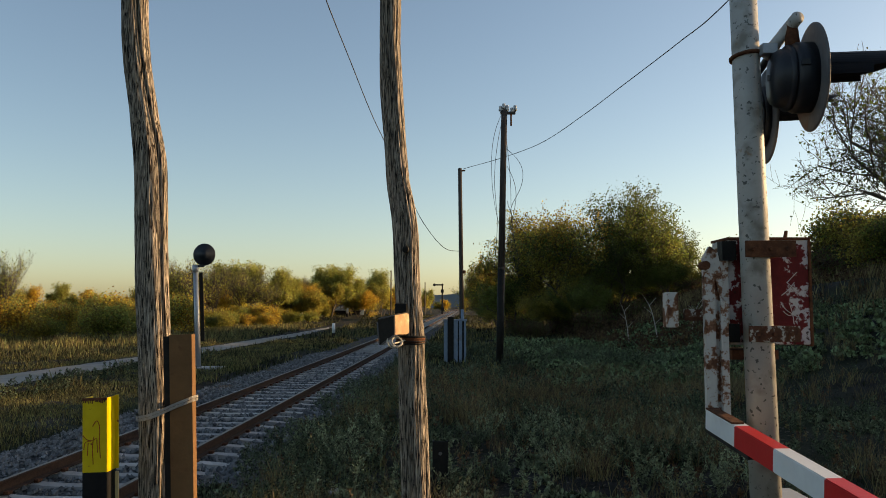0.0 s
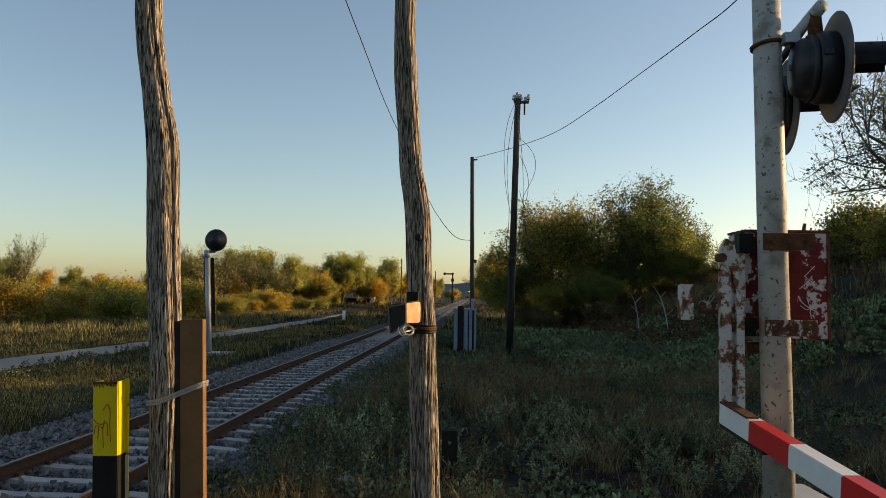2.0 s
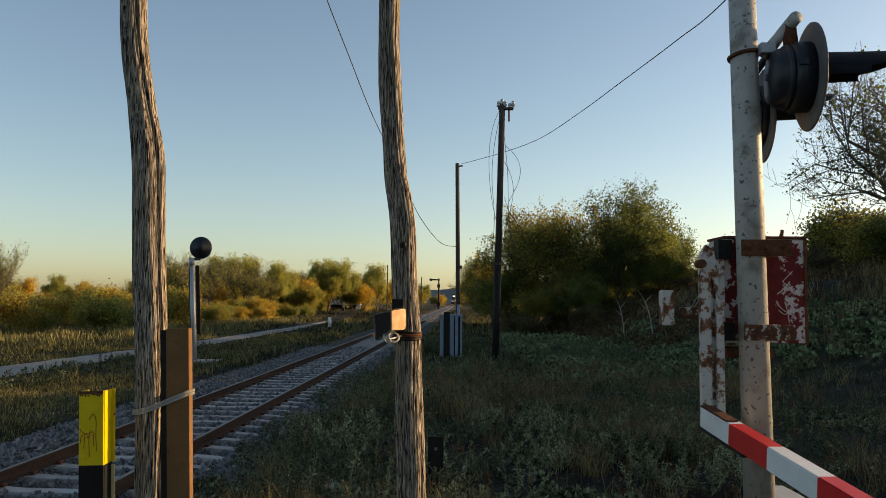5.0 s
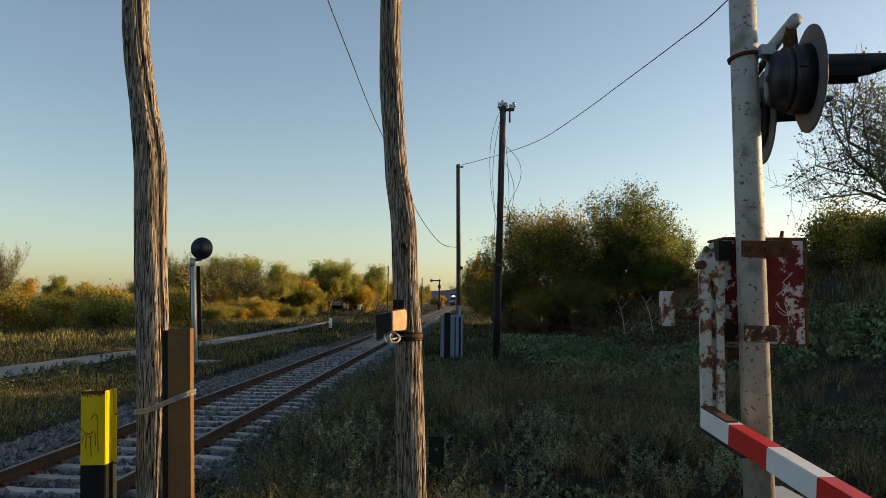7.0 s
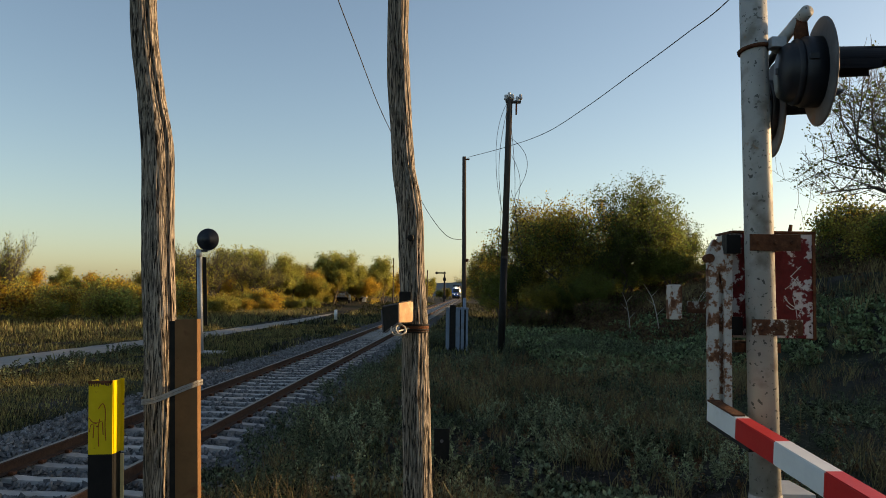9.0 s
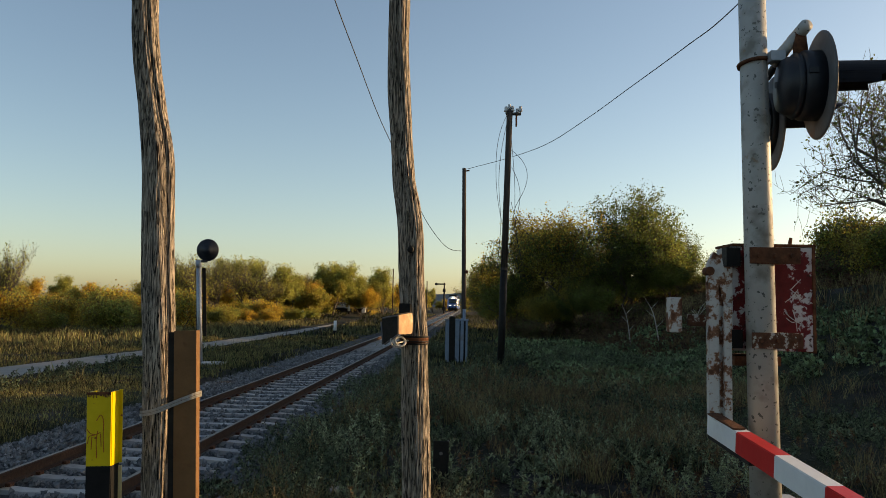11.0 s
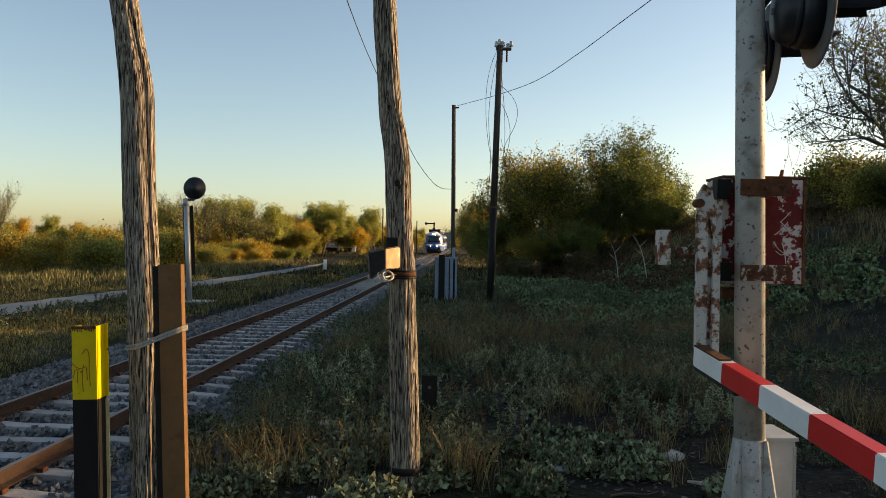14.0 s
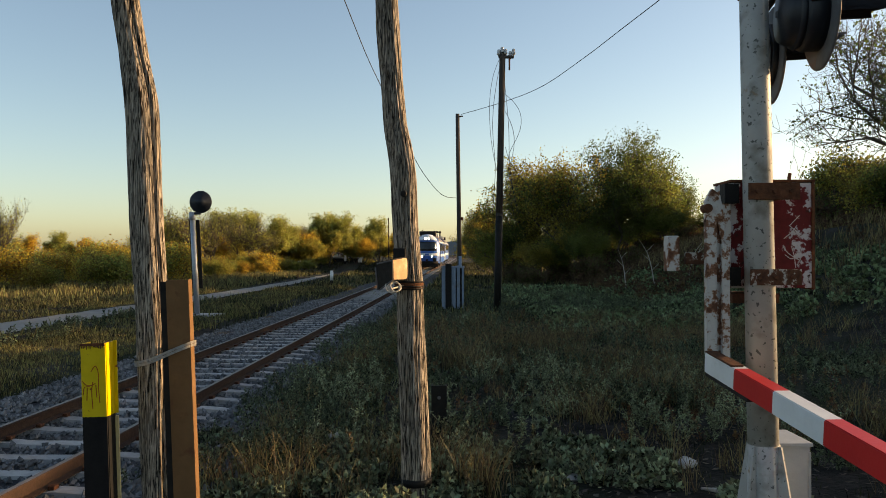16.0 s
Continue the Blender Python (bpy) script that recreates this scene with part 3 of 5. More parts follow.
bm = bmesh.new()
rod(bm, on_mast(0.8), mb, 0.1, 0.086, 40)
part("tube", bm, M_POST, mast, "", True)
bm = bmesh.new()
rod(bm, ma, on_mast(0.8), 0.108, 0.106, 40)
part("base_tube", bm, M_POST, mast, "", True)
bm = bmesh.new()
box(bm, 1.9, 2.4, 5.0, 5.5, 0.0, 0.03, 0.004)
part("base_plate", bm, M_POST, mast)
for ang in (35, 125, 215, 305):
    bm = bmesh.new()
    vs = [bm.verts.new(p) for p in ((0.1, -0.008, 0.03), (0.27, -0.008, 0.03), (0.125, -0.008, 0.8), (0.1, -0.008, 0.8))]
    f = bm.faces.new(vs)
    e = bmesh.ops.extrude_face_region(bm, geom=[f])
    bmesh.ops.translate(bm, vec=(0, 0.016, 0), verts=[v for v in e["geom"] if isinstance(v, bmesh.types.BMVert)])
    bmesh.ops.transform(bm, verts=bm.verts, matrix=pose(2.145, 5.25, 0, 0, 0, ang))
    part("gusset", bm, M_POST, mast)

cab = thing("battery_box", "small grey steel box with a lid beside the mast foot", "equipment box")
bm = bmesh.new()
box(bm, 2.3, 2.53, 5.42, 5.8, 0.0, 0.74, 0.006)
part("body", bm, M_BOX, cab)
bm = bmesh.new()
box(bm, 2.285, 2.545, 5.4, 5.82, 0.74, 0.765, 0.005)
part("lid", bm, M_BOX, cab)
bm = bmesh.new()
box(bm, 2.515, 2.535, 5.412, 5.42, 0.05, 0.7, 0.002)
part("corner_strip", bm, M_GALV, cab)

# drive box behind the mast
drive = thing("barrier_drive", "peeling red and white rusty barrier drive box clamped to the mast", "barrier drive")
bm = bmesh.new()
box(bm, 1.985, 2.545, 5.4, 5.72, 1.83, 2.555, 0.008)
drive_body = part("body", bm, M_REDWHITE, drive)
bm = bmesh.new()
vs = [bm.verts.new(p) for p in ((1.982, 5.392, 1.83), (1.982, 5.392, 2.55), (1.93, 5.47, 2.545), (1.885, 5.53, 2.48), (1.885, 5.53, 1.85))]
f = bm.faces.new(vs)
e = bmesh.ops.extrude_face_region(bm, geom=[f])
bmesh.ops.translate(bm, vec=(0.06, 0.12, 0), verts=[v for v in e["geom"] if isinstance(v, bmesh.types.BMVert)])
part("side_cover", bm, M_RUSTWHITE, drive)
bm = bmesh.new()
box(bm, 2.541, 2.56, 5.39, 5.73, 1.82, 2.565, 0.003)
part("edge_frame", bm, M_RUST, drive_body)
bm = bmesh.new()
box(bm, 1.98, 2.564, 5.39, 5.73, 2.557, 2.575, 0.003)
part("top_frame", bm, M_RUST, drive_body)
bm = bmesh.new()
box(bm, 1.98, 2.3, 5.36, 5.7, 1.73, 1.795, 0.004)
part("bottom_rail", bm, M_RUST, drive)
bm = bmesh.new()
rod(bm, (2.43, 5.5, 2.57), (2.44, 5.5, 2.63), 0.016, 0.012, 8)
part("bolt", bm, M_RUST, drive)
M_SCRATCH = material("pale_scratch", [(0.3, (0.42, 0.4, 0.4)), (0.7, (0.5, 0.48, 0.48))], 30, 0.7, 0)
for line in ([(2.388, 2.257), (2.42, 2.29), (2.46, 2.33)], [(2.385, 2.262), (2.43, 2.225), (2.467, 2.197)], [(2.348, 2.169), (2.4, 2.21), (2.44, 2.26)], [(2.356, 2.06), (2.4, 2.03), (2.447, 2.057)], [(2.4, 2.12), (2.42, 2.05), (2.43, 1.97)], [(2.35, 2.1), (2.39, 2.06), (2.46, 2.02)]):
    wire("scratch", along([(x, 5.399, z) for x, z in line], 8), 0.003, M_SCRATCH, drive_body)
for z0, z1, mat in ((2.42, 2.53, M_RUST), (1.86, 1.965, M_CLAMP)):
    clamp = thing("mast_clamp", "rusty steel clamp holding the drive box to the mast", "clamp", group="mast clamps")
    c = on_mast((z0 + z1) / 2)
    bm = bmesh.new()
    box(bm, c.x - 0.105, c.x + 0.23, 5.132, 5.15, z0, z1, 0.003)
    box(bm, c.x + 0.105, c.x + 0.125, 5.15, 5.4, z0, z1, 0.002)
    plate = part("clamp_plate", bm, mat, clamp)
    bm = bmesh.new()
    box(bm, c.x - 0.2, c.x - 0.105, 5.3, 5.4, z0 - 0.01, z1 + 0.01, 0.003)
    part("clamp_lug", bm, M_TAR, clamp)
    for bx_ in (-0.05, 0.06, 0.17):
        bm = bmesh.new()
        rod(bm, (c.x + bx_, 5.132, (z0 + z1) / 2), (c.x + bx_, 5.115, (z0 + z1) / 2), 0.016, 0.014, 6)
        part("nut", bm, M_RUST, plate)

# swing arm, counterweight and boom
barrier = thing("barrier", "lowered red and white barrier boom on a rusty white swing arm", "barrier")
bm = bmesh.new()
box(bm, 1.765, 1.833, 5.24, 5.3, 1.39, 2.3, 0.004)
box(bm, 1.862, 1.912, 5.22, 5.28, 1.35, 2.13, 0.004)
box(bm, 1.835, 1.865, 5.27, 5.29, 1.38, 2.25, 0.002)
part("swing_arm", bm, M_RUSTWHITE, barrier)
bm = bmesh.new()
vs = [bm.verts.new(p) for p in ((1.765, 5.25, 2.28), (1.84, 5.25, 2.28), (1.88, 5.25, 2.1), (1.89, 5.25, 2.29), (1.86, 5.25, 2.46), (1.81, 5.25, 2.5), (1.765, 5.25, 2.42))]
f = bm.faces.new(vs)
e = bmesh.ops.extrude_face_region(bm, geom=[f])
bmesh.ops.translate(bm, vec=(0, 0.05, 0), verts=[v for v in e["geom"] if isinstance(v, bmesh.types.BMVert)])
part("arm_head", bm, M_RUSTWHITE, barrier)
bm = bmesh.new()
rod(bm, (1.77, 5.22, 2.37), (1.77, 5.3, 2.37), 0.03, 0.03, 14)
part("pivot", bm, M_RUST, barrier)
bm = bmesh.new()
box(bm, 1.6, 1.9, 5.33, 5.37, 2.04, 2.12, 0.006, pose(0, 0, 0, 0, 1.5, 0))
part("weight_arm", bm, M_CLAMP, barrier)
bm = bmesh.new()
box(bm, 1.525, 1.605, 5.3, 5.42, 1.95, 2.19, 0.012)
part("counterweight", bm, M_RUSTWHITE, barrier)
boom_dir = Vector((0.118, -1.99, -0.196)).normalized()
boom_m = Matrix.Translation((1.8, 5.25, 1.343)) @ boom_dir.to_track_quat("X", "Z").to_matrix().to_4x4()
cuts = [0.0, 0.44, 0.93, 1.44, 1.96, 2.48, 3.0, 3.52, 4.04, 4.56, 5.08, 5.6, 6.12]
for k, (a, b) in enumerate(zip(cuts, cuts[1:])):
    bm = bmesh.new()
    box(bm, a, b, -0.05, 0.05, -0.066, 0.066)
    es = [e for e in bm.edges if abs(e.verts[0].co.x - e.verts[1].co.x) > 0.1]
    bmesh.ops.bevel(bm, geom=es, offset=0.006, segments=2, affect="EDGES")
    bmesh.ops.transform(bm, verts=bm.verts, matrix=boom_m)
    part("boom_red" if k % 2 else "boom_white", bm, M_RED if k % 2 else M_WHITE, barrier)
bm = bmesh.new()
box(bm, -0.005, 0.4, -0.05, 0.03, 0.067, 0.079, 0.003, boom_m)
part("top_bracket", bm, M_RUST, barrier)
bm = bmesh.new()
box(bm, -0.0, 0.62, -0.045, 0.045, -0.09, -0.067, 0.003, boom_m)
part("lower_bracket", bm, M_TDARK, barrier)


# ---- crossing signal heads ----
def signal_head(name, m, label, s=1.0, deep=1.0, reach=1.0):
    """Head that faces local +x, centre of its backplate at the origin."""
    head = thing(name, label, "signal light", m, group="crossing signal heads")
    turn = pose(0, 0, 0, 0, 90, 0) @ Matrix.Diagonal((s, s, s, 1))
    bm = bmesh.new()
    lathe(bm, [(0.15, 0.0), (0.345, 0.0), (0.36, 0.008), (0.36, 0.016), (0.345, 0.022), (0.15, 0.022)], 56, turn)
    part("backplate", bm, M_PLATE, head, "grey round backplate", True)
    bm = bmesh.new()
    lathe(bm, [(r, z * deep) for r, z in ((0.235, 0.0), (0.235, -0.1), (0.225, -0.12), (0.2, -0.13), (0.195, -0.2), (0.17, -0.24), (0.0, -0.26))], 40, turn)
    case = part("housing", bm, M_HOUSING, head, "", True)
    bm = bmesh.new()
    lathe(bm, [(0.215, -0.128 * deep), (0.222, -0.15 * deep), (0.215, -0.165 * deep)], 40, turn)
    part("seam_ring", bm, M_HOUSING, case, "", True)
    bm = bmesh.new()
    seg = 30
    rows_ = []
    for k in range(seg + 1):
        a = math.radians(-25 + 230 * k / seg)
        ln = (0.36 + 0.32 * max(0.0, math.sin(a)) ** 0.6) * reach
        rows_.append((bm.verts.new((0.02 * s, 0.125 * s * math.cos(a), 0.125 * s * math.sin(a))), bm.verts.new((ln * s, 0.115 * s * math.cos(a), 0.115 * s * math.sin(a)))))
    for a, b in zip(rows_, rows_[1:]):
        bm.faces.new((a[0], a[1], b[1], b[0]))
    bmesh.ops.solidify(bm, geom=bm.faces[:], thickness=0.006)
    bmesh.ops.translate(bm, verts=bm.verts, vec=(0, 0, 0.04 * s))
    part("visor", bm, M_HOUSING, head, "long black visor", True)
    bm = bmesh.new()
    lathe(bm, [(0.125, 0.024), (0.1, 0.05), (0.0, 0.06)], 28, turn)
    part("lens", bm, material("red_lens", [(0.3, (0.1, 0.004, 0.004)), (0.7, (0.14, 0.006, 0.006))], 4, 0.15, 0), head, "unlit dark red lens", True)
    bm = bmesh.new()
    box(bm, -0.27 * s * deep, -0.255 * s * deep, -0.012, 0.012, -0.01, 0.03, 0.003)
    part("latch", bm, M_PLATE, case)
    bm = bmesh.new()
    box(bm, -0.12 * s, -0.06 * s, -0.245 * s, -0.225 * s, 0.02, 0.06, 0.004)
    part("hinge", bm, M_HOUSING, case)
    return head


signal_head("crossing_signal", pose(2.455, 5.1, 3.62, 0, 0, -8.6), "black round crossing signal with long visor, seen from behind")
signal_head("crossing_signal", pose(2.36, 5.62, 3.48, 0, 0, -8.6), "black round crossing signal partly behind the mast", 0.95, 0.35, 0.8)
sig_arm = thing("signal_bracket", "bent painted pipe bracket carrying the crossing signals", "bracket")
bm = bmesh.new()
rod(bm, (2.19, 5.2, 3.79), (2.34, 5.1, 3.98), 0.036, 0.038, 18)
part("pipe", bm, M_POST, sig_arm, "", True)
bm = bmesh.new()
rod(bm, (2.34, 5.0, 3.995), (2.36, 5.24, 3.975), 0.043, 0.045, 18)
part("elbow", bm, M_POST, sig_arm, "", True)
bm = bmesh.new()
rod(bm, (2.34, 5.1, 3.98), (2.35, 5.1, 3.8), 0.042, 0.05, 18)
part("stub_pipe", bm, M_RUST, sig_arm, "", True)
bm = bmesh.new()
box(bm, 2.15, 2.25, 5.1, 5.17, 3.79, 3.86, 0.004)
part("clamp_block", bm, M_GALV, sig_arm)
bm = bmesh.new()
c = on_mast(3.81)
bmesh.ops.create_circle(bm, segments=40, radius=0.103)
lathe(bm, [(0.092, -0.012), (0.11, -0.01), (0.112, 0.01), (0.092, 0.012)], 40)
bmesh.ops.transform(bm, verts=bm.verts, matrix=Matrix.Translation(c) @ pose(0, 0, 0, -6, -7, 0))
part("clamp_ring", bm, M_RUST, sig_arm, "", True)
bm = bmesh.new()
rod(bm, (2.37, 5.24, 3.98), (2.3, 5.62, 3.78), 0.028, 0.028, 12)
rod(bm, (2.3, 5.62, 3.8), (2.3, 5.62, 3.6), 0.03, 0.035, 12)
part("rear_pipe", bm, M_HOUSING, sig_arm, "", True)

# ---- poles and lineside things ----
stub = thing("rail_stub", "short dark rusty steel stub standing in weeds", "stub", pose(-0.03, 8.6, 0))
bm = bmesh.new()
box(bm, -0.085, 0.085, -0.008, 0.008, -0.05, 0.63, 0.003)
box(bm, -0.085, -0.07, 0.008, 0.09, -0.05, 0.63, 0.003)
box(bm, 0.07, 0.085, 0.008, 0.09, -0.05, 0.63, 0.003)
part("channel", bm, M_TAR, stub)
bm = bmesh.new()
rod(bm, (0.0, -0.02, 0.5), (0.0, -0.006, 0.5), 0.02, 0.016, 8)
part("bolt", bm, M_PLATE, stub)


def build_telegraph_pole():
    pole = thing("telegraph_pole", "tall dark wooden telegraph pole with loose wires", "telegraph pole")
    b, tp = Vector((1.86, 25.9, -0.2)), Vector((2.075, 25.9, 8.75))
    at = lambda z: b + (tp - b) * ((z - b.z) / (tp.z - b.z))
    bm = bmesh.new()
    rod(bm, at(3.38), tp, 0.112, 0.1, 18)
    part("shaft", bm, M_POLE, pole, "", True)
    bm = bmesh.new()
    rod(bm, b, at(3.38), 0.122, 0.118, 18)
    part("tarred_foot", bm, M_TAR, pole, "black tarred lower part", True)
    bm = bmesh.new()
    rod(bm, at(3.34), at(3.42), 0.122, 0.122, 18)
    part("band", bm, M_POLE, pole)
    bm = bmesh.new()
    box(bm, 1.95, 2.45, 25.83, 25.97, 8.6, 8.68, 0.01)
    part("crossarm", bm, M_POLE, pole)
    for x, z in ((1.95, 8.78), (2.06, 8.86), (2.17, 8.8), (2.33, 8.72), (2.44, 8.8)):
        bm = bmesh.new()
        lathe(bm, [(0.0, 0.17), (0.05, 0.15), (0.06, 0.09), (0.045, 0.07), (0.07, 0.03), (0.065, -0.02), (0.025, -0.02), (0.02, -0.1)], 14, Matrix.Translation((x, 25.9, z - 0.05)))
        part("insulator", bm, M_CERAMIC, pole, "grey porcelain insulator", True)
    bm = bmesh.new()
    rod(bm, (2.3, 25.88, 8.2), (2.3, 25.88, 8.6), 0.03, 0.03, 8)
    part("hook", bm, M_RUST, pole)
    rng = random.Random(4)
    loops = ([(0, 0, 8.6), (-0.35, 0, 8.0), (-0.45, 0, 6.6), (-0.3, 0, 5.2), (-0.05, 0, 4.4)], [(0, 0, 8.5), (-0.2, 0, 7.6), (-0.35, 0, 6.2), (-0.15, 0, 5.0), (-0.3, 0, 4.0), (-0.3, 0, 3.4)],
             [(0.1, 0, 7.4), (0.55, 0, 7.0), (0.75, 0, 6.4), (0.4, 0, 5.7), (0.1, 0, 5.2), (0.3, 0, 4.4), (0.5, 0, 3.6)], [(0.1, 0, 6.8), (0.4, 0, 6.3), (0.5, 0, 5.6), (0.15, 0, 4.6), (0.05, 0, 3.8)],
             [(0.1, 0, 5.6), (0.25, 0, 5.0), (0.9, 0, 4.35)], [(0.05, 0, 8.3), (0.12, 0, 7.2), (0.3, 0, 6.0), (0.2, 0, 4.9), (0.45, 0, 3.9)])
    for lp in loops:
        wire("loose_wire", [(2.02 + x + rng.uniform(-0.03, 0.03), 25.75 + rng.uniform(-0.15, 0.15), z) for x, y, z in lp], 0.008, M_WIRE, pole)
    return pole


build_telegraph_pole()


def build_line_pole():
    pole = thing("line_pole", "slim dark pole rising from a lineside cabinet", "pole")
    bm = bmesh.new()
    rod(bm, (0.74, 29.9, -0.1), (0.655, 29.9, 7.47), 0.092, 0.075, 16)
    part("shaft", bm, M_POLE, pole, "", True)
    bm = bmesh.new()
    rod(bm, (0.63, 29.9, 7.36), (0.86, 29.9, 7.38), 0.03, 0.03, 8)
    part("hook", bm, M_RUST, pole)
    bm = bmesh.new()
    lathe(bm, [(0.0, 0.12), (0.06, 0.1), (0.06, 0.0), (0.0, -0.02)], 12, Matrix.Translation((0.81, 29.8, 3.38)))
    part("fitting", bm, M_RUST, pole)
    bm = bmesh.new()
    rod(bm, (0.755, 29.8, 0.0), (0.735, 29.8, 2.0), 0.06, 0.06, 10)
    part("cable_pipe", bm, M_BLUEGREY, pole, "", True)
    cabinet = thing("lineside_cabinet", "blue-grey lineside cabinet with dark gaps between panels", "cabinet")
    for x0, x1 in ((0.03, 0.17), (0.4, 0.56), (0.6, 0.72), (0.79, 0.87)):
        bm = bmesh.new()
        box(bm, x0, x1, 29.45, 29.5, 0.0, 1.6 + random.uniform(0, 0.08), 0.008)
        part("front_panel", bm, M_BLUEGREY, cabinet)
    bm = bmesh.new()
    box(bm, 0.02, 0.88, 29.53, 30.1, 0.0, 1.55, 0.01)
    part("body", bm, M_TDARK, cabinet)
    bm = bmesh.new()
    box(bm, 0.17, 0.4, 29.42, 29.5, 0.05, 1.72, 0.01)
    part("dark_post", bm, M_TAR, cabinet)
    bm = bmesh.new()
    box(bm, 0.0, 0.9, 29.44, 30.12, 1.56, 1.62, 0.01)
    part("top_plate", bm, M_BLUEGREY, cabinet)


build_line_pole()


def build_rail_signal():
    sig = thing("railway_signal", "railway signal with a black disc on a grey post", "railway signal")
    bm = bmesh.new()
    rod(bm, (-8.12, 26.0, 0.0), (-8.29, 26.0, 3.3), 0.09, 0.08, 20)
    part("post", bm, M_GALV, sig, "", True)
    bm = bmesh.new()
    rod(bm, (-8.285, 26.0, 3.25), (-8.3, 26.0, 3.5), 0.11, 0.1, 20)
    part("cap", bm, M_GALV, sig, "", True)
    bm = bmesh.new()
    lathe(bm, [(0.36, 0.03), (0.375, 0.0), (0.36, -0.03), (0.2, -0.04), (0.17, -0.16), (0.0, -0.18)], 44, Matrix.Translation((-8.01, 26.0, 3.84)) @ pose(0, 0, 0, -90, 0, 0))
    part("disc", bm, M_HOUSING, sig, "", True)
    bm = bmesh.new()
    box(bm, -8.3, -8.0, 25.95, 26.05, 3.42, 3.5, 0.01)
    part("bracket", bm, M_HOUSING, sig)
    for x in (-0.085, 0.14):
        bm = bmesh.new()
        box(bm, x - 0.06, x + 0.06, 0.1, 0.14, 0.95, 3.25, 0.005, Matrix.Translation((-8.12, 26.0, 0)) @ pose(0, 0, 0, 0, -3, 0))
        part("side_board", bm, M_TAR, sig)
    bm = bmesh.new()
    box(bm, -8.5, -7.3, 25.6, 26.5, -0.1, 0.1, 0.02)
    part("concrete_foot", bm, M_CONCRETE, sig, "pale concrete footing")


build_rail_signal()


def marker_stake(x, y, h, r, label):
    st = thing("marker_stake", label, "marker post", pose(x, y, hz(x, y)), group="lineside markers")
    bm = bmesh.new()
    rod(bm, (0, 0, -0.05), (0, 0, h * 0.35), r, r, 10)
    part("foot", bm, M_TAR, st)
    bm = bmesh.new()
    rod(bm, (0, 0, h * 0.35), (0, 0, h), r, r * 0.9, 10)
    part("shaft", bm, M_WHITE, st, "", True)


marker_stake(-7.15, 51, 0.98, 0.11, "white marker post with a black foot in grass")
marker_stake(-14.5, 118, 1.3, 0.2, "small far white post near trees")
marker_stake(-6.2, 112, 1.2, 0.16, "small far white post near the track")

# overhead wires
wire_up = [(0.79, 29.8, 7.43), (2.12, 26.5, 7.25), (3.04, 23.5, 7.12), (3.72, 20.5, 7.19), (4.12, 17.6, 7.17), (4.33, 14.0, 6.94), (4.35, 11.5, 6.75), (4.4, 6.0, 6.8), (4.6, -2, 7.2)]
tagged(wire("overhead_wire", along(wire_up, 60), 0.0095, M_WIRE), "thin dark overhead wire sagging from a pole", "wire")
wire_lo = [(0.61, 29.8, 4.23), (0.23, 29.0, 4.21), (-0.08, 28.0, 4.32), (-0.47, 26.5, 4.67), (-0.84, 25.0, 5.17), (-1.33, 21.5, 6.09), (-1.74, 19.0, 6.79), (-1.95, 16.0, 7.25), (-2.09, 13.5, 7.56), (-2.4, 8, 8.4), (-3, 0, 9.4)]
tagged(wire("overhead_wire", along(wire_lo, 60), 0.011, M_WIRE), "thin slack wire hanging from the slim pole", "wire")


def far_pole(x, y, h, r=0.12, arm=False):
    p = thing("far_pole", "distant dark wooden pole beside the line", "pole", pose(x, y, hz(x, y)), group="distant poles")
    bm = bmesh.new()
    rod(bm, (0, 0, -0.2), (0, 0, h), r, r * 0.8, 8)
    part("shaft", bm, M_POLE, p)
    if arm:
        bm = bmesh.new()
        box(bm, -0.5, 0.5, -0.05, 0.05, h - 0.5, h - 0.38)
        part("crossarm", bm, M_POLE, p)


far_pole(-8.7, 130, 7.8)
far_pole(-3.7, 160, 6.8)
far_pole(9.6, 150, 6.5)
far_pole(6.9, 90, 5.2, 0.1)

sem = thing("semaphore_signal", "distant semaphore signal with one horizontal arm", "semaphore", pose(-0.15, 170, 0))
bm = bmesh.new()
rod(bm, (0, 0, 0), (0, 0, 7.2), 0.24, 0.14, 8)
part("mast", bm, M_TDARK, sem)
bm = bmesh.new()
box(bm, -1.9, 0.25, -0.06, 0.0, 6.75, 7.05, 0.02)
part("arm", bm, M_TDARK, sem)
bm = bmesh.new()
lathe(bm, [(0.3, -0.08), (0.3, 0.08)], 14, Matrix.Translation((-1.75, -0.03, 6.9)) @ pose(0, 0, 0, 90))
part("arm_disc", bm, M_TDARK, sem)
bm = bmesh.new()
box(bm, -0.35, 0.3, -0.15, 0.15, 5.2, 5.9, 0.03)
part("lamp_case", bm, M_TDARK, sem)
bm = bmesh.new()
box(bm, -0.4, 0.4, -0.3, 0.3, 1.2, 2.0, 0.03)
part("control_box", bm, M_TDARK, sem)

shelter = thing("low_shed", "distant low flat-roofed concrete shed before trees", "shed", pose(-15.4, 122, 0.95))
bm = bmesh.new()
box(bm, -3.2, 3.0, 0, 2.5, 0.55, 0.75, 0.02)
part("roof", bm, M_CONCRETE, shelter)
bm = bmesh.new()
box(bm, -3.0, 2.7, 0.3, 2.4, -0.1, 0.55, 0.02)
part("wall", bm, M_TDARK, shelter)
bm = bmesh.new()
box(bm, 2.4, 3.0, -0.02, 0.3, -0.1, 0.85, 0.02)
part("end_pier", bm, M_WHITE, shelter)
sign = thing("warning_sign", "distant white triangular road sign on a post", "road sign", pose(-19.2, 105, -0.2))
bm = bmesh.new()
rod(bm, (0, 0, 0), (0, 0, 1.0), 0.05, 0.05, 8)
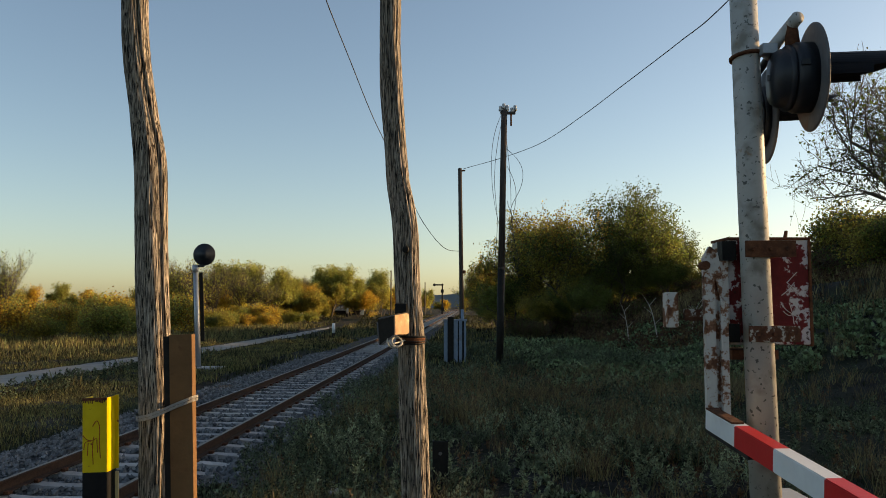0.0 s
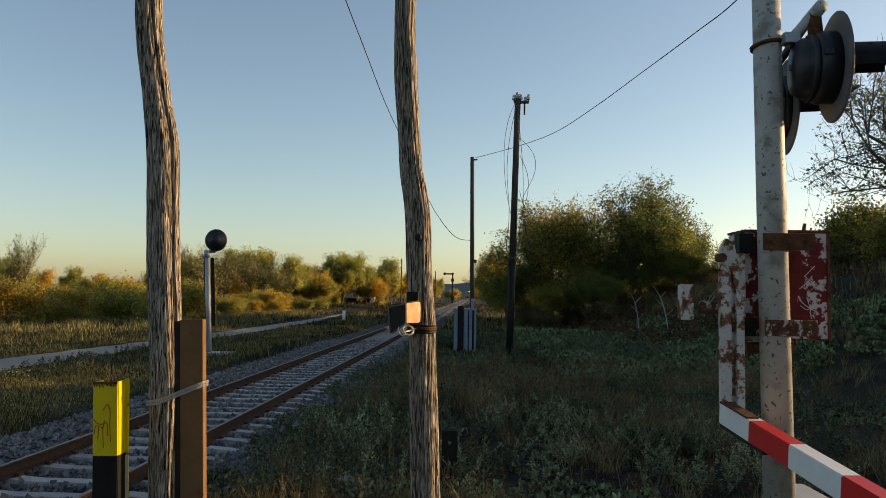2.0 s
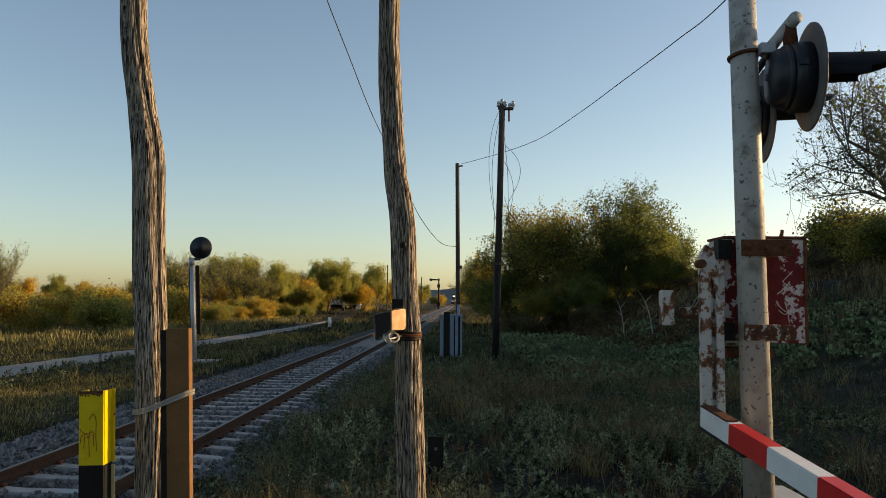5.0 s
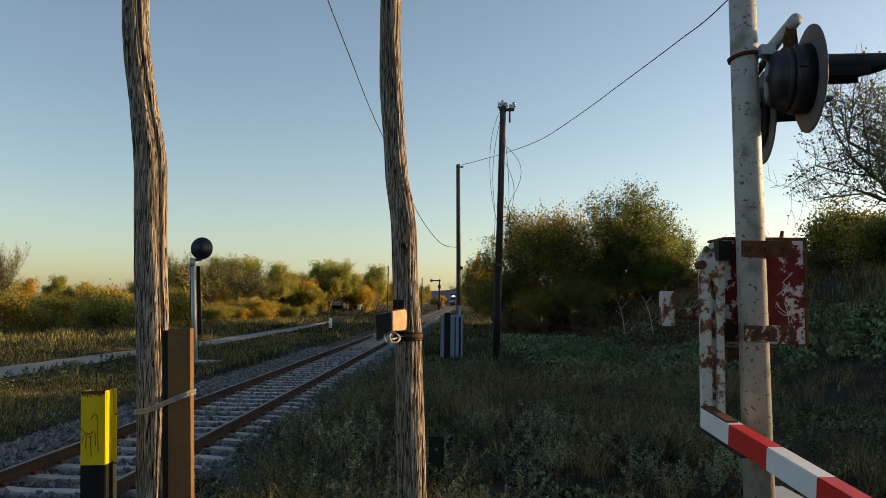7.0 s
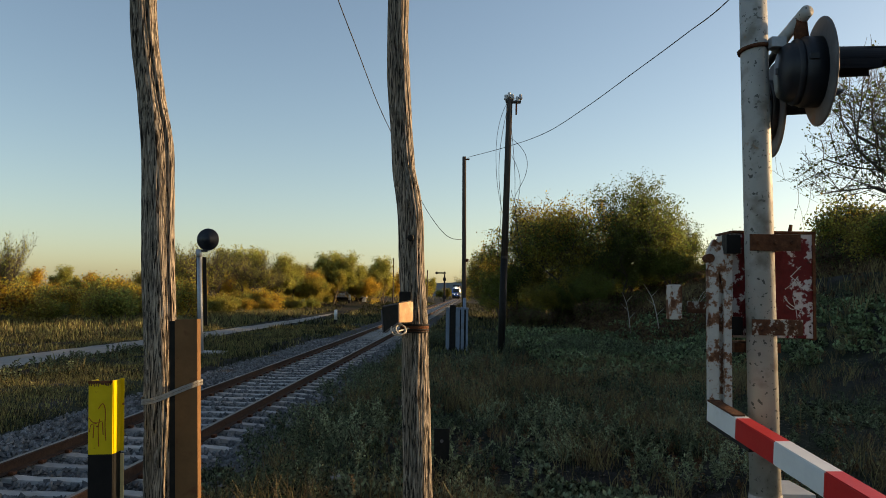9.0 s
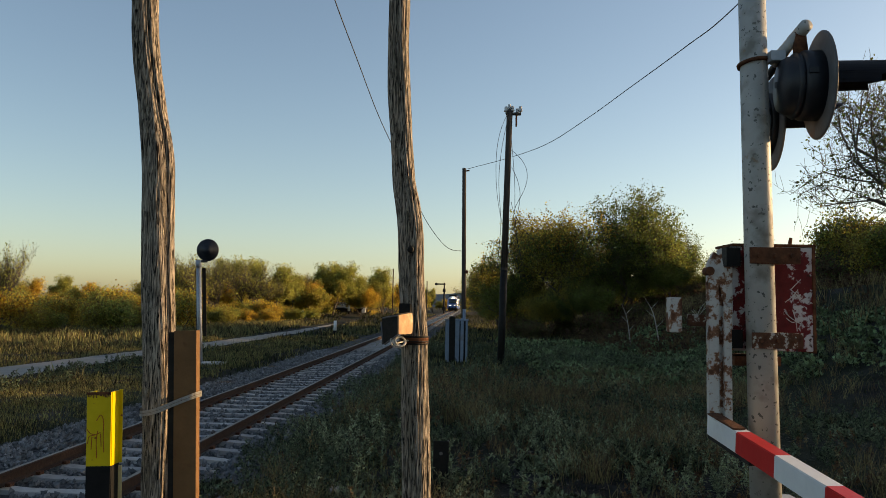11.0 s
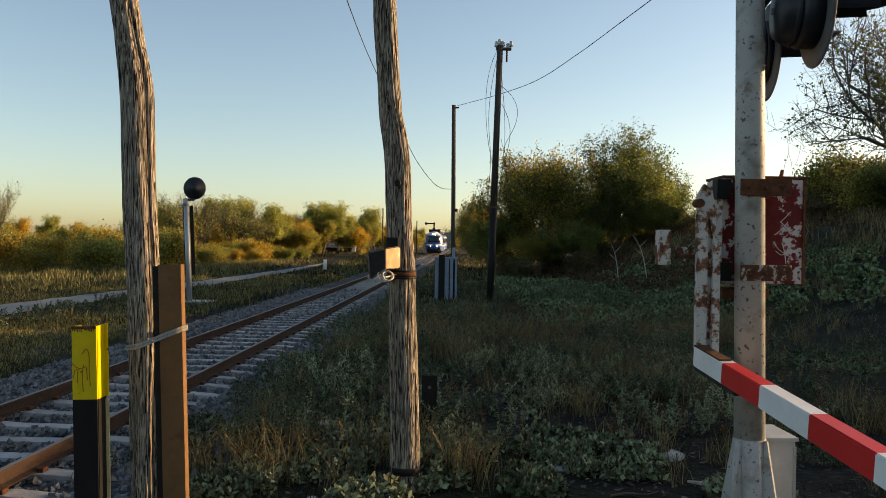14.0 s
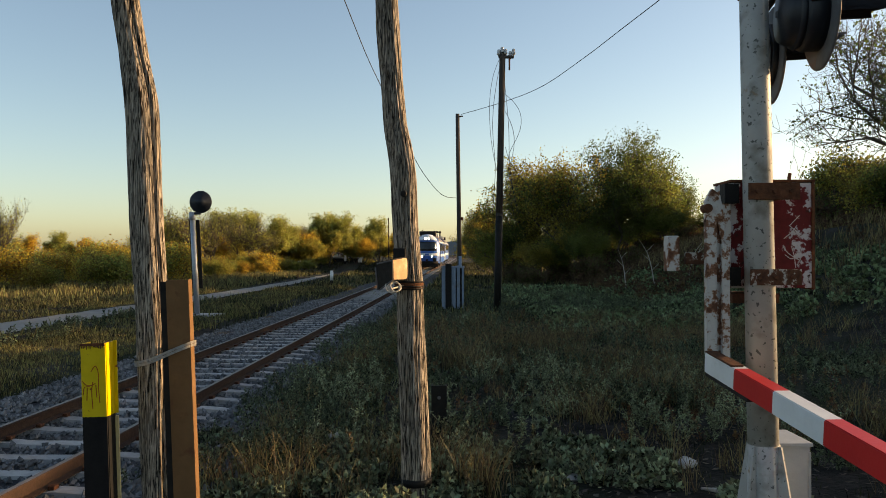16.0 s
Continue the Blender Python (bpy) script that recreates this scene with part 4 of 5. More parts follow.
part("post", bm, M_GALV, sign)
bm = bmesh.new()
bmesh.ops.create_cone(bm, cap_ends=True, segments=3, radius1=0.55, radius2=0.55, depth=0.05, matrix=pose(0, -0.06, 1.1, 90, 0, 0) @ pose(0, 0, 0, 0, 0, 90))
part("plate", bm, M_WHITE, sign)


# ---- trees and bushes ----
def leaves(points, sizes, rng, droop=0.3, wide=0.38):
    """Folded diamond leaves round the points."""
    n = len(points)
    d = rng.normal(size=(n, 3))
    d[:, 2] -= droop
    d /= np.linalg.norm(d, axis=1)[:, None]
    s = np.cross(d, rng.normal(size=(n, 3)))
    s /= np.linalg.norm(s, axis=1)[:, None]
    L, W = sizes[:, None] * d, sizes[:, None] * s * wide
    V = np.stack([points, points + L * 0.5 + W, points + L, points + L * 0.5 - W], 1).reshape(-1, 3)
    return V, np.arange(4 * n).reshape(n, 4)


def build_tree(label, seed, h, spread, leaf_mats, n_leaves, leaf_size, stems=1, levels=4, bare=0.0, lean=(0, 0), up=0.35, blob=0.35, outer=1):
    rng = np.random.default_rng(seed)
    segs, tips = [], []

    def grow(p, d, length, r, lvl):
        q = p
        n = 3
        for k in range(n):
            d = d + rng.normal(size=3) * 0.13 + np.array([0, 0, 0.06])
            d /= np.linalg.norm(d)
            q2 = q + d * length / n
            r2 = r * (1 - 0.22 * (k + 1) / n)
            segs.append((q, q2, r * (1 - 0.22 * k / n), r2))
            q = q2
            if lvl >= outer:
                tips.append((q, lvl))
            if lvl < levels and (lvl > 0 or k >= 1):
                for _ in range(2 if lvl < 3 else 1):
                    a = rng.normal(size=3)
                    a -= a.dot(d) * d
                    a /= np.linalg.norm(a)
                    nd = d * rng.uniform(0.35, 0.8) + a * rng.uniform(0.5, 0.95) * spread + np.array([0, 0, up * rng.uniform(0, 1)])
                    nd /= np.linalg.norm(nd)
                    grow(q, nd, length * rng.uniform(0.5, 0.78), r2 * rng.uniform(0.45, 0.65), lvl + 1)

    for s in range(stems):
        a = rng.uniform(0, 6.283)
        o = 0.12 * stems * rng.uniform(0, 1) * np.array([math.cos(a), math.sin(a), 0])
        d = np.array([lean[0] + 0.35 * (stems > 1) * math.cos(a), lean[1] + 0.35 * (stems > 1) * math.sin(a), 1.0])
        grow(o - np.array([0, 0, 0.15]), d / np.linalg.norm(d), h * rng.uniform(0.36, 0.46) * (1 if stems == 1 else 0.9), 0.022 * h / math.sqrt(stems) + 0.01, 0)
    top = max(q[2] for _, q, _, _ in segs)
    k = h / top
    V, F = [], []
    for p, q, r0, r1 in segs:
        d = (q - p) / (np.linalg.norm(q - p) + 1e-9)
        a = np.cross(d, [0.31, 0.77, 0.55])
        a /= np.linalg.norm(a)
        b = np.cross(d, a)
        m = 4 if r0 < 0.05 else 7
        base = len(V)
        for c, r in ((p, r0), (q, r1)):
            for i in range(m):
                t_ = 6.2832 * i / m
                V.append(c * k + max(r, 0.006) * (a * math.cos(t_) + b * math.sin(t_)))
        for i in range(m):
            F.append((base + i, base + (i + 1) % m, base + m + (i + 1) % m, base + m + i))
    tree = thing("tree", label, "tree")
    tr = new("trunk", fast_mesh("trunk", V, F, M_BARK, True))
    tr.parent = tree
    tp = np.array([p * k for p, lvl in tips])
    if n_leaves:
        keep = rng.random(len(tp)) > bare
        tp = tp[keep]
        mats = leaf_mats
        share = n_leaves // len(mats)
        # each leaf colour takes its own boughs
        order = np.argsort(tp @ rng.normal(size=3) + rng.normal(size=len(tp)) * 0.8)
        for j, mat in enumerate(mats):
            group = tp[order[j * len(tp) // len(mats):(j + 1) * len(tp) // len(mats)]]
            pts = group[rng.integers(0, len(group), share)] + np.clip(rng.normal(size=(share, 3)), -1.5, 1.5) * blob * np.array([1, 1, 0.75])
            pts[:, 2] = np.maximum(pts[:, 2], 0.1)
            v, f = leaves(pts, leaf_size * rng.uniform(0.6, 1.3, share), rng)
            cr = new("crown", fast_mesh("crown", v, f, mat))
            cr.parent = tree
    return tree


def plant(tree, x, y, turn, s=1.0, sz=None, group="", label=""):
    ob = copy_thing(tree, pose(x, y, hz(x, y), 0, 0, turn) @ Matrix.Diagonal((s, s, sz or s, 1)))
    if group:
        ob["group"] = group
    if label:
        ob["label"] = label
    return ob


def set_at(tree, x, y, turn, s=1.0, group=""):
    tree.matrix_basis = pose(x, y, hz(x, y), 0, 0, turn) @ Matrix.Diagonal((s, s, s, 1))
    if group:
        tree["group"] = group


# dark thicket at the foot of the bank
thick = "trees of the bank thicket"
ta = build_tree("broad dark green tree with a ragged twiggy crown on the bank", 11, 10.6, 0.95, [L_DARK, L_GREEN, L_GREEN], 38000, 0.15, stems=3, levels=5, blob=0.2, outer=2)
tb = build_tree("olive and rusty autumn tree in the bank thicket", 12, 9.6, 0.9, [L_OLIVE, L_GREEN, L_GOLD, L_OLIVE], 38000, 0.15, stems=3, levels=5, blob=0.2, outer=2)
tc = build_tree("dense green tree with low boughs in the thicket", 13, 8.0, 1.0, [L_GREEN, L_DARK, L_OLIVE], 40000, 0.15, stems=4, levels=4, blob=0.3, outer=2)
set_at(ta, 14.9, 60, 10, 0.95, thick)
set_at(tb, 8.1, 61, 40, 1.1, thick)
set_at(tc, 5.6, 62, 0, 0.72, thick)
plant(tc, 10.6, 56, 130, 0.72, None, thick)
plant(tc, 7.4, 56.5, 220, 0.62, None, thick)
plant(ta, 18.6, 64, 200, 0.72, None, thick)
plant(tb, 5.3, 72, 150, 0.62, None, thick)
plant(tc, 5.4, 82, 60, 0.62, None, thick)
plant(tb, 11.8, 67, 250, 0.72, None, thick)
plant(ta, 13.0, 58, 95, 0.62, None, thick)
plant(tc, 16.6, 56.5, 40, 0.62, None, thick)
plant(tc, 21.5, 62, 310, 0.7, None, thick)
plant(tc, 6.6, 94, 20, 0.8, None, thick)
plant(tb, 6.6, 112, 90, 0.7, None, thick)
plant(tc, 8.5, 128, 190, 0.7, None, thick)
plant(tb, 9.0, 150, 320, 0.7, None, thick)

# growth on top of the bank
bank = "growth on the bank"
td = build_tree("dark spreading scrub tree on the bank", 21, 6.2, 1.1, [L_DARK, L_GREEN, L_OLIVE], 14000, 0.2, stems=4, levels=4, blob=0.4)
set_at(td, 24.5, 48, 0, 0.9, bank)
for x, y, a, s in ((28, 52, 70, 1.0), (32, 50, 160, 1.1), (24, 40, 250, 0.75), (29, 44, 20, 0.95), (34, 43, 110, 1.15), (22.5, 56, 200, 0.9), (38, 52, 290, 1.2), (26.5, 38.5, 60, 0.8),
                   (30, 36, 150, 0.85), (36, 36, 210, 1.1)):
    plant(td, x, y, a, s, None, bank)
# unseen scrub right of the view, added and sized to shade track and foreground
for x, y, a, s in ((22, 13.5, 30, 0.36), (24, 16, 90, 0.4), (23, 19, 170, 0.36), (25.5, 21.5, 240, 0.42), (24.5, 24.5, 300, 0.4), (27, 27.5, 10, 0.45), (26, 30.5, 60, 0.45), (21.5, 11, 200, 0.33), (27.5, 18.5, 140, 0.45), (23, 14.8, 15, 0.38), (22.8, 17.4, 75, 0.4), (24.2, 20.2, 115, 0.42), (24.6, 22.8, 190, 0.42), (25.2, 26, 260, 0.44), (25.8, 28.9, 330, 0.46), (26.6, 32.2, 45, 0.46), (27.5, 34.5, 120, 0.48), (22, 12.2, 280, 0.36), (21, 9.6, 350, 0.34), (20.5, 8, 50, 0.32)):
    plant(td, x, y, a, s * (1.36 if y < 16 else 1.4), None, bank)
for k in range(15):
    plant(td, 5.4 + 1.3 * k, 68 + 3 * (k % 3), 67 * k, 0.62 + 0.1 * (k % 3), None, thick, "low green scrub filling the thicket")
te = build_tree("half-bare tree with fine drooping twigs and few leaves", 33, 9.5, 1.05, [L_DARK], 3600, 0.13, stems=2, levels=5, bare=0.3, lean=(-0.12, -0.05), up=0.2, blob=0.22)
set_at(te, 19.2, 30, 15, 1.0, bank)
plant(te, 22.5, 35, 140, 0.95, None, bank)

# sunlit trees across the line
line_trees = "trees beyond the line"
tf = build_tree("slender yellow-green poplar in evening light", 41, 9.0, 0.55, [L_POPLAR, L_POPLAR, L_OLIVE], 17000, 0.23, stems=2, levels=4, blob=0.36, up=0.8)
tg = build_tree("thin half-bare tree among the poplars", 42, 8.5, 0.7, [L_POPLAR], 2200, 0.2, stems=3, levels=5, bare=0.55, blob=0.3, up=0.7)
th = build_tree("rounded autumn tree turning yellow", 43, 7.5, 1.0, [L_OLIVE, L_POPLAR, L_GOLD], 17000, 0.24, stems=2, levels=4, blob=0.4, up=0.5)
set_at(tf, -30, 100, 0, 0.9, line_trees)
set_at(tg, -27.5, 88, 30, 0.9, line_trees)
set_at(th, -37, 105, 60, 0.8, line_trees)
rng = random.Random(5)
for x, y, k, s in ((-33, 96, 2, 0.75), (-28, 104, 0, 0.8), (-25, 98, 0, 0.95), (-22.5, 108, 2, 0.85), (-20.5, 104, 0, 0.75), (-19, 112, 0, 0.95), (-17.3, 118, 0, 1.0), (-15.2, 125, 2, 0.9),
                   (-30.5, 92, 1, 0.85), (-24, 92, 1, 0.95), (-12.5, 130, 0, 0.98), (-10.6, 134, 2, 0.98), (-9.2, 138, 2, 0.85), (-14, 134, 2, 0.75), (-5.5, 190, 2, 0.95), (-3.2, 215, 0, 0.85),
                   (-1.5, 260, 2, 0.7), (-7.2, 175, 2, 0.6), (-44, 120, 2, 0.55), (-52, 112, 2, 0.7), (-58, 118, 0, 0.65), (-66, 120, 2, 0.8), (-48, 135, 2, 0.55), (-40, 125, 2, 0.5), (2.0, 300, 2, 0.7),
                   (-75, 125, 0, 0.9), (-26.5, 84, 1, 1.0), (-24.6, 86, 1, 0.95), (-22.6, 88, 1, 0.9), (-29, 82, 0, 0.75), (-26, 94, 0, 0.9), (-21.5, 96, 0, 0.85), (-18.2, 104, 2, 0.8), (-16.2, 112, 0, 0.9), (-31.5, 86, 2, 0.7), (-23.4, 90, 2, 0.72), (5.5, 230, 2, 0.7), (9.5, 200, 2, 0.8), (7.5, 260, 0, 0.7)):
    plant((tf, tg, th)[k], x, y, rng.uniform(0, 360), s, None, line_trees)
plant(tg, -31.6, 55, 200, 0.5, 0.84, line_trees)
for k in range(20):
    plant((tf, th, tf, tg)[k % 4], -35 + 1.3 * k + rng.uniform(-0.4, 0.4), 97 + 1.5 * k + rng.uniform(-4, 4), rng.uniform(0, 360), rng.uniform(0.68, 0.86), None, line_trees)

bush = build_tree("golden brown autumn bush in low sun", 51, 3.0, 1.2, [L_GOLD, L_OLIVE, L_GOLD, L_POPLAR], 9000, 0.14, stems=5, levels=3, blob=0.3)
bush["category"] = "bush"
bush.name = "bush"
bush2 = build_tree("green and olive bush beside the path", 52, 2.6, 1.2, [L_OLIVE, L_POPLAR, L_GREEN], 8000, 0.14, stems=5, levels=3, blob=0.3)
bush2["category"] = "bush"
bush2.name = "bush"
bush3 = build_tree("dull brown and dark green low bush", 53, 2.4, 1.2, [L_BROWN, L_DARK, L_BROWN], 6000, 0.14, stems=5, levels=3, blob=0.3)
bush3["category"] = "bush"
bush3.name = "bush"
set_at(bush3, 12, 56, 0, 0.8, "bushes under the thicket")
set_at(bush, -27, 46, 0, 1.0, "bushes beyond the path")
set_at(bush2, -20, 48, 0, 0.9, "bushes beyond the path")
for k in range(46):
    y = rng.uniform(40, 88)
    x = -17.2 - rng.uniform(0, 1) ** 1.5 * 32 - (y - 40) * 0.10
    plant((bush, bush2)[k % 3 == 1], x, y, rng.uniform(0, 360), rng.uniform(0.6, 1.15), None, "bushes beyond the path")
for k in range(16):
    y = rng.uniform(70, 115)
    plant((bush, bush2)[k % 2], -15.5 - rng.uniform(0, 7) - (y - 70) * 0.02, y, rng.uniform(0, 360), rng.uniform(0.5, 0.9), None, "bushes beyond the path")
for k in range(30):
    plant(bush3, 20 + 0.75 * k, 40 + rng.uniform(0, 9), rng.uniform(0, 360), rng.uniform(0.9, 1.35), None, "bushes on the bank", "dull dark bush on the bank")
for k in range(26):
    plant(bush3, 5 + rng.uniform(0, 16), 50 + rng.uniform(0, 10), rng.uniform(0, 360), rng.uniform(0.5, 0.9), None, "bushes under the thicket", "dark low bush under the thicket")


M_DEAD = material("bleached_dead_wood", [(0.3, (0.26, 0.24, 0.21)), (0.7, (0.42, 0.39, 0.35))], 12, 0.9, 0.2)
for x, y, h, dx, turn in ((10.2, 37, 2.4, -0.7, 10), (9.3, 39, 2.2, -0.4, 80), (11.4, 36, 1.9, 0.8, 150), (11.9, 37.5, 1.5, 1.0, 200), (17.2, 27, 2.3, -0.5, 40), (18.2, 28, 1.9, 0.5, 120), (17.8, 26.5, 1.6, -0.7, 300)):
    dead = thing("dead_branch", "bare bleached dead stem leaning in the undergrowth", "branch", pose(x, y, hz(x, y)), "dead stems")
    L = along([(0, 0, -0.1), (dx * 0.2, 0, h * 0.35), (dx * 0.45, 0.1, h * 0.7), (dx, 0.2, h)], 12)
    bm = bmesh.new()
    for k, (a, b) in enumerate(zip(L, L[1:])):
        rod(bm, a, b, 0.035 * (1 - k / 13), 0.035 * (1 - (k + 1) / 13), 6)
    part("stem", bm, M_DEAD, dead)
    for k in (4, 6, 8):
        bm = bmesh.new()
        s_ = -1 if k == 6 else 1
        rod(bm, L[k], L[k] + Vector((0.3 * s_ * h / 2, 0.1, 0.35)), 0.015, 0.005, 5)
        part("twig", bm, M_DEAD, dead)


# ---- ground cover ----
def bare_slope(x, y, rng):
    """True where something may grow: the slope right of the mast stays nearly bare."""
    return rng.random(len(x)) > 0.72 * smooth(0.34, 0.42, x / np.maximum(y, 1)) * smooth(8, 13, y) * (1 - smooth(34, 42, y))


def clear_of(x, y, margin=0.0):
    ok = np.abs(lateral(x, y) - TRACK_MID) > 2.1 + margin
    return ok & (np.abs(x - path_mid(y)) > 1.2)


def clump(v, seed=0.0, size=1.0):
    """Uneven cover, 0 to 1, by place."""
    x, y = v[0] / size + 7.3 * seed, v[1] / size - 4.1 * seed
    a = np.sin(1.7 * x + 1.5 * np.sin(1.1 * y + seed)) * np.sin(1.9 * y + 0.6 * x + 1.2 * np.sin(0.8 * x))
    b = np.sin(0.53 * x + 1 + seed) * np.sin(0.47 * y + 2 * np.sin(0.31 * x))
    c = np.sin(4.1 * x + 2.2 * np.sin(2.3 * y)) * np.sin(3.7 * y + 1.9 * np.sin(2.9 * x))
    return np.clip(0.5 + 0.34 * a + 0.22 * b + 0.2 * c, 0, 1)


def blades(name, n, area, h, w, mat, seed, label, power=1.0, bend=0.5, need=0.0, category="grass", tuft=1, tuft_r=0.06, anywhere=False):
    rng = np.random.default_rng(seed)
    x0, x1, y0, y1 = area
    m = n * 3
    y = y0 + (y1 - y0) * rng.random(m) ** power
    reach = 0.62 * y + 1.5
    x = np.clip(x0 + (x1 - x0) * rng.random(m), -1e9, 1e9)
    ok = (np.abs(x) < reach) & (clear_of(x, y) | anywhere) & bare_slope(x, y, rng) & (rng.random(m) < np.maximum(0.05, (clump((x, y)) - need) * 1.6))
    x, y = x[ok][:n // tuft], y[ok][:n // tuft]
    x, y = np.repeat(x, tuft), np.repeat(y, tuft)
    n = len(x)
    if tuft > 1:
        x, y = x + rng.normal(size=n) * tuft_r, y + rng.normal(size=n) * tuft_r
        ok = clear_of(x, y)
        x, y = x[ok], y[ok]
        n = len(x)
    z = height(x, y) - 0.01
    a = rng.uniform(0, 6.283, n)
    lean_a = rng.uniform(0, 6.283, n)
    hh = h * rng.uniform(0.45, 1.25, n) * (0.6 + 0.7 * clump((x, y)))
    ww = w * rng.uniform(0.6, 1.2, n)
    bb = bend * hh * rng.uniform(0.2, 1.0, n)
    P = np.stack([x, y, z], -1)
    S = np.stack([np.cos(a), np.sin(a), 0 * a], -1) * ww[:, None]
    B = np.stack([np.cos(lean_a), np.sin(lean_a), 0 * a], -1) * bb[:, None]
    U = np.stack([0 * a, 0 * a, hh], -1)
    V = np.stack([P - S, P + S, P + 0.55 * U + 0.35 * B + 0.75 * S, P + 0.55 * U + 0.35 * B - 0.75 * S, P + U + B + 0.15 * S, P + U + B - 0.15 * S], 1).reshape(-1, 3)
    i = 6 * np.arange(n)[:, None]
    F = np.concatenate([i + [0, 1, 2, 3], i + [3, 2, 4, 5]], 0)
    return tagged(new(name, fast_mesh(name, V, F, mat)), label, category, kind="stuff")


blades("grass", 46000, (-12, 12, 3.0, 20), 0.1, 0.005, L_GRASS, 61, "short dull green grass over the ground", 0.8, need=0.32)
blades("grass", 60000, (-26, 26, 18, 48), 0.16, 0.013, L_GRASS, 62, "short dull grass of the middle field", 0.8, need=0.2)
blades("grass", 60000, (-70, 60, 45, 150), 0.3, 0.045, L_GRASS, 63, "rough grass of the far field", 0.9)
blades("grass", 95000, (-14, -6.6, 8, 50), 0.085, 0.008, L_DRYOLIVE, 68, "short olive grass between track and path", 0.8)
blades("grass", 40000, (-45, -13, 18, 60), 0.14, 0.016, L_DRYOLIVE, 69, "olive field grass beyond the path", 0.9)
blades("grass", 26000, (-6.5, 1.0, 36, 150), 0.12, 0.02, L_DRYOLIVE, 70, "grass growing over the far track bed", 1.1, anywhere=True)
blades("dry_grass", 34000, (-5, 12, 6.5, 24), 0.36, 0.0045, L_DRY, 64, "tufts of dry straw-coloured grass", 0.8, 0.8, 0.45, tuft=22, tuft_r=0.07)
blades("dry_grass", 36000, (-40, 40, 20, 90), 0.3, 0.016, L_DRYOLIVE, 65, "patches of dry grass on the field", 0.9, 0.6, 0.4, tuft=10, tuft_r=0.2)
blades("dry_grass", 16000, (-40, -14, 36, 80), 0.45, 0.03, L_DRYOLIVE, 66, "tall dry grass at the foot of the bushes", 1.0, 0.5, 0.1, tuft=6, tuft_r=0.2)
blades("dry_grass", 14000, (12, 36, 24, 52), 0.7, 0.022, L_DRY, 67, "tall pale grass under the bank scrub", 1.0, 0.5, 0.2, tuft=6, tuft_r=0.2)


def weeds(name, n, area, h, leaf, mat, seed, label, need=0.2, per=34, flat=0.35, power=0.8, mounds=(), n_mound=0, wide=0.38, stems=1, margin=-0.25):
    """Upright leafy stalks: thin stem blades and many small leaves."""
    rng = np.random.default_rng(seed)
    x0, x1, y0, y1 = area
    m = n * 4
    y = y0 + (y1 - y0) * rng.random(m) ** power
    x = x0 + (x1 - x0) * rng.random(m)
    ok = (np.abs(x) < 0.62 * y + 1) & clear_of(x, y, margin) & bare_slope(x, y, rng) & (clump((x, y), seed * 0.37, 1.3) > need)
    x, y = x[ok][:n], y[ok][:n]
    if mounds:
        mx = np.array(mounds)
        k = rng.integers(0, len(mx), n_mound)
        r_ = np.sqrt(rng.random(n_mound)) * mx[k, 2]
        a_ = rng.uniform(0, 6.283, n_mound)
        x, y = np.concatenate([x, mx[k, 0] + r_ * np.cos(a_)]), np.concatenate([y, mx[k, 1] + 1.1 * r_ * np.sin(a_)])
    x, y = np.repeat(x, stems), np.repeat(y, stems)
    n, per = len(x), max(8, per // stems)
    x, y = x + rng.normal(size=n) * 0.09 * h * (stems > 1), y + rng.normal(size=n) * 0.09 * h * (stems > 1)
    z = height(x, y)
    hh = h * rng.uniform(0.3, 1.15, n)
    tilt = 0.42 if stems > 1 else 0.2
    lean_x, lean_y = rng.normal(size=n) * tilt * hh, rng.normal(size=n) * tilt * hh
    k = np.repeat(np.arange(n), per)
    u = rng.uniform(0.05, 1, n * per) ** 0.8
    rad = flat * hh[k] * (1 - 0.75 * u) * rng.uniform(0.1, 1, n * per)
    an = rng.uniform(0, 6.283, n * per)
    pts = np.stack([x[k] + lean_x[k] * u + rad * np.cos(an), y[k] + lean_y[k] * u + rad * np.sin(an), z[k] + hh[k] * u], -1)
    V, F = leaves(pts, leaf * rng.uniform(0.6, 1.4, n * per), rng, -0.5, wide)
    # stems
    w = 0.004
    P, Q = np.stack([x, y, z - 0.02], -1), np.stack([x + lean_x, y + lean_y, z + hh], -1)
    S, T = np.array([w, 0, 0]), np.array([0, w, 0])
    V2 = np.concatenate([np.stack([P - S, P + S, Q + S * 0.4, Q - S * 0.4], 1), np.stack([P - T, P + T, Q + T * 0.4, Q - T * 0.4], 1)]).reshape(-1, 3)
    F2 = np.arange(len(V2)).reshape(-1, 4) + len(V)
    return tagged(new(name, fast_mesh(name, np.concatenate([V, V2]), np.concatenate([F, F2]), mat)), label, "weeds", kind="stuff")


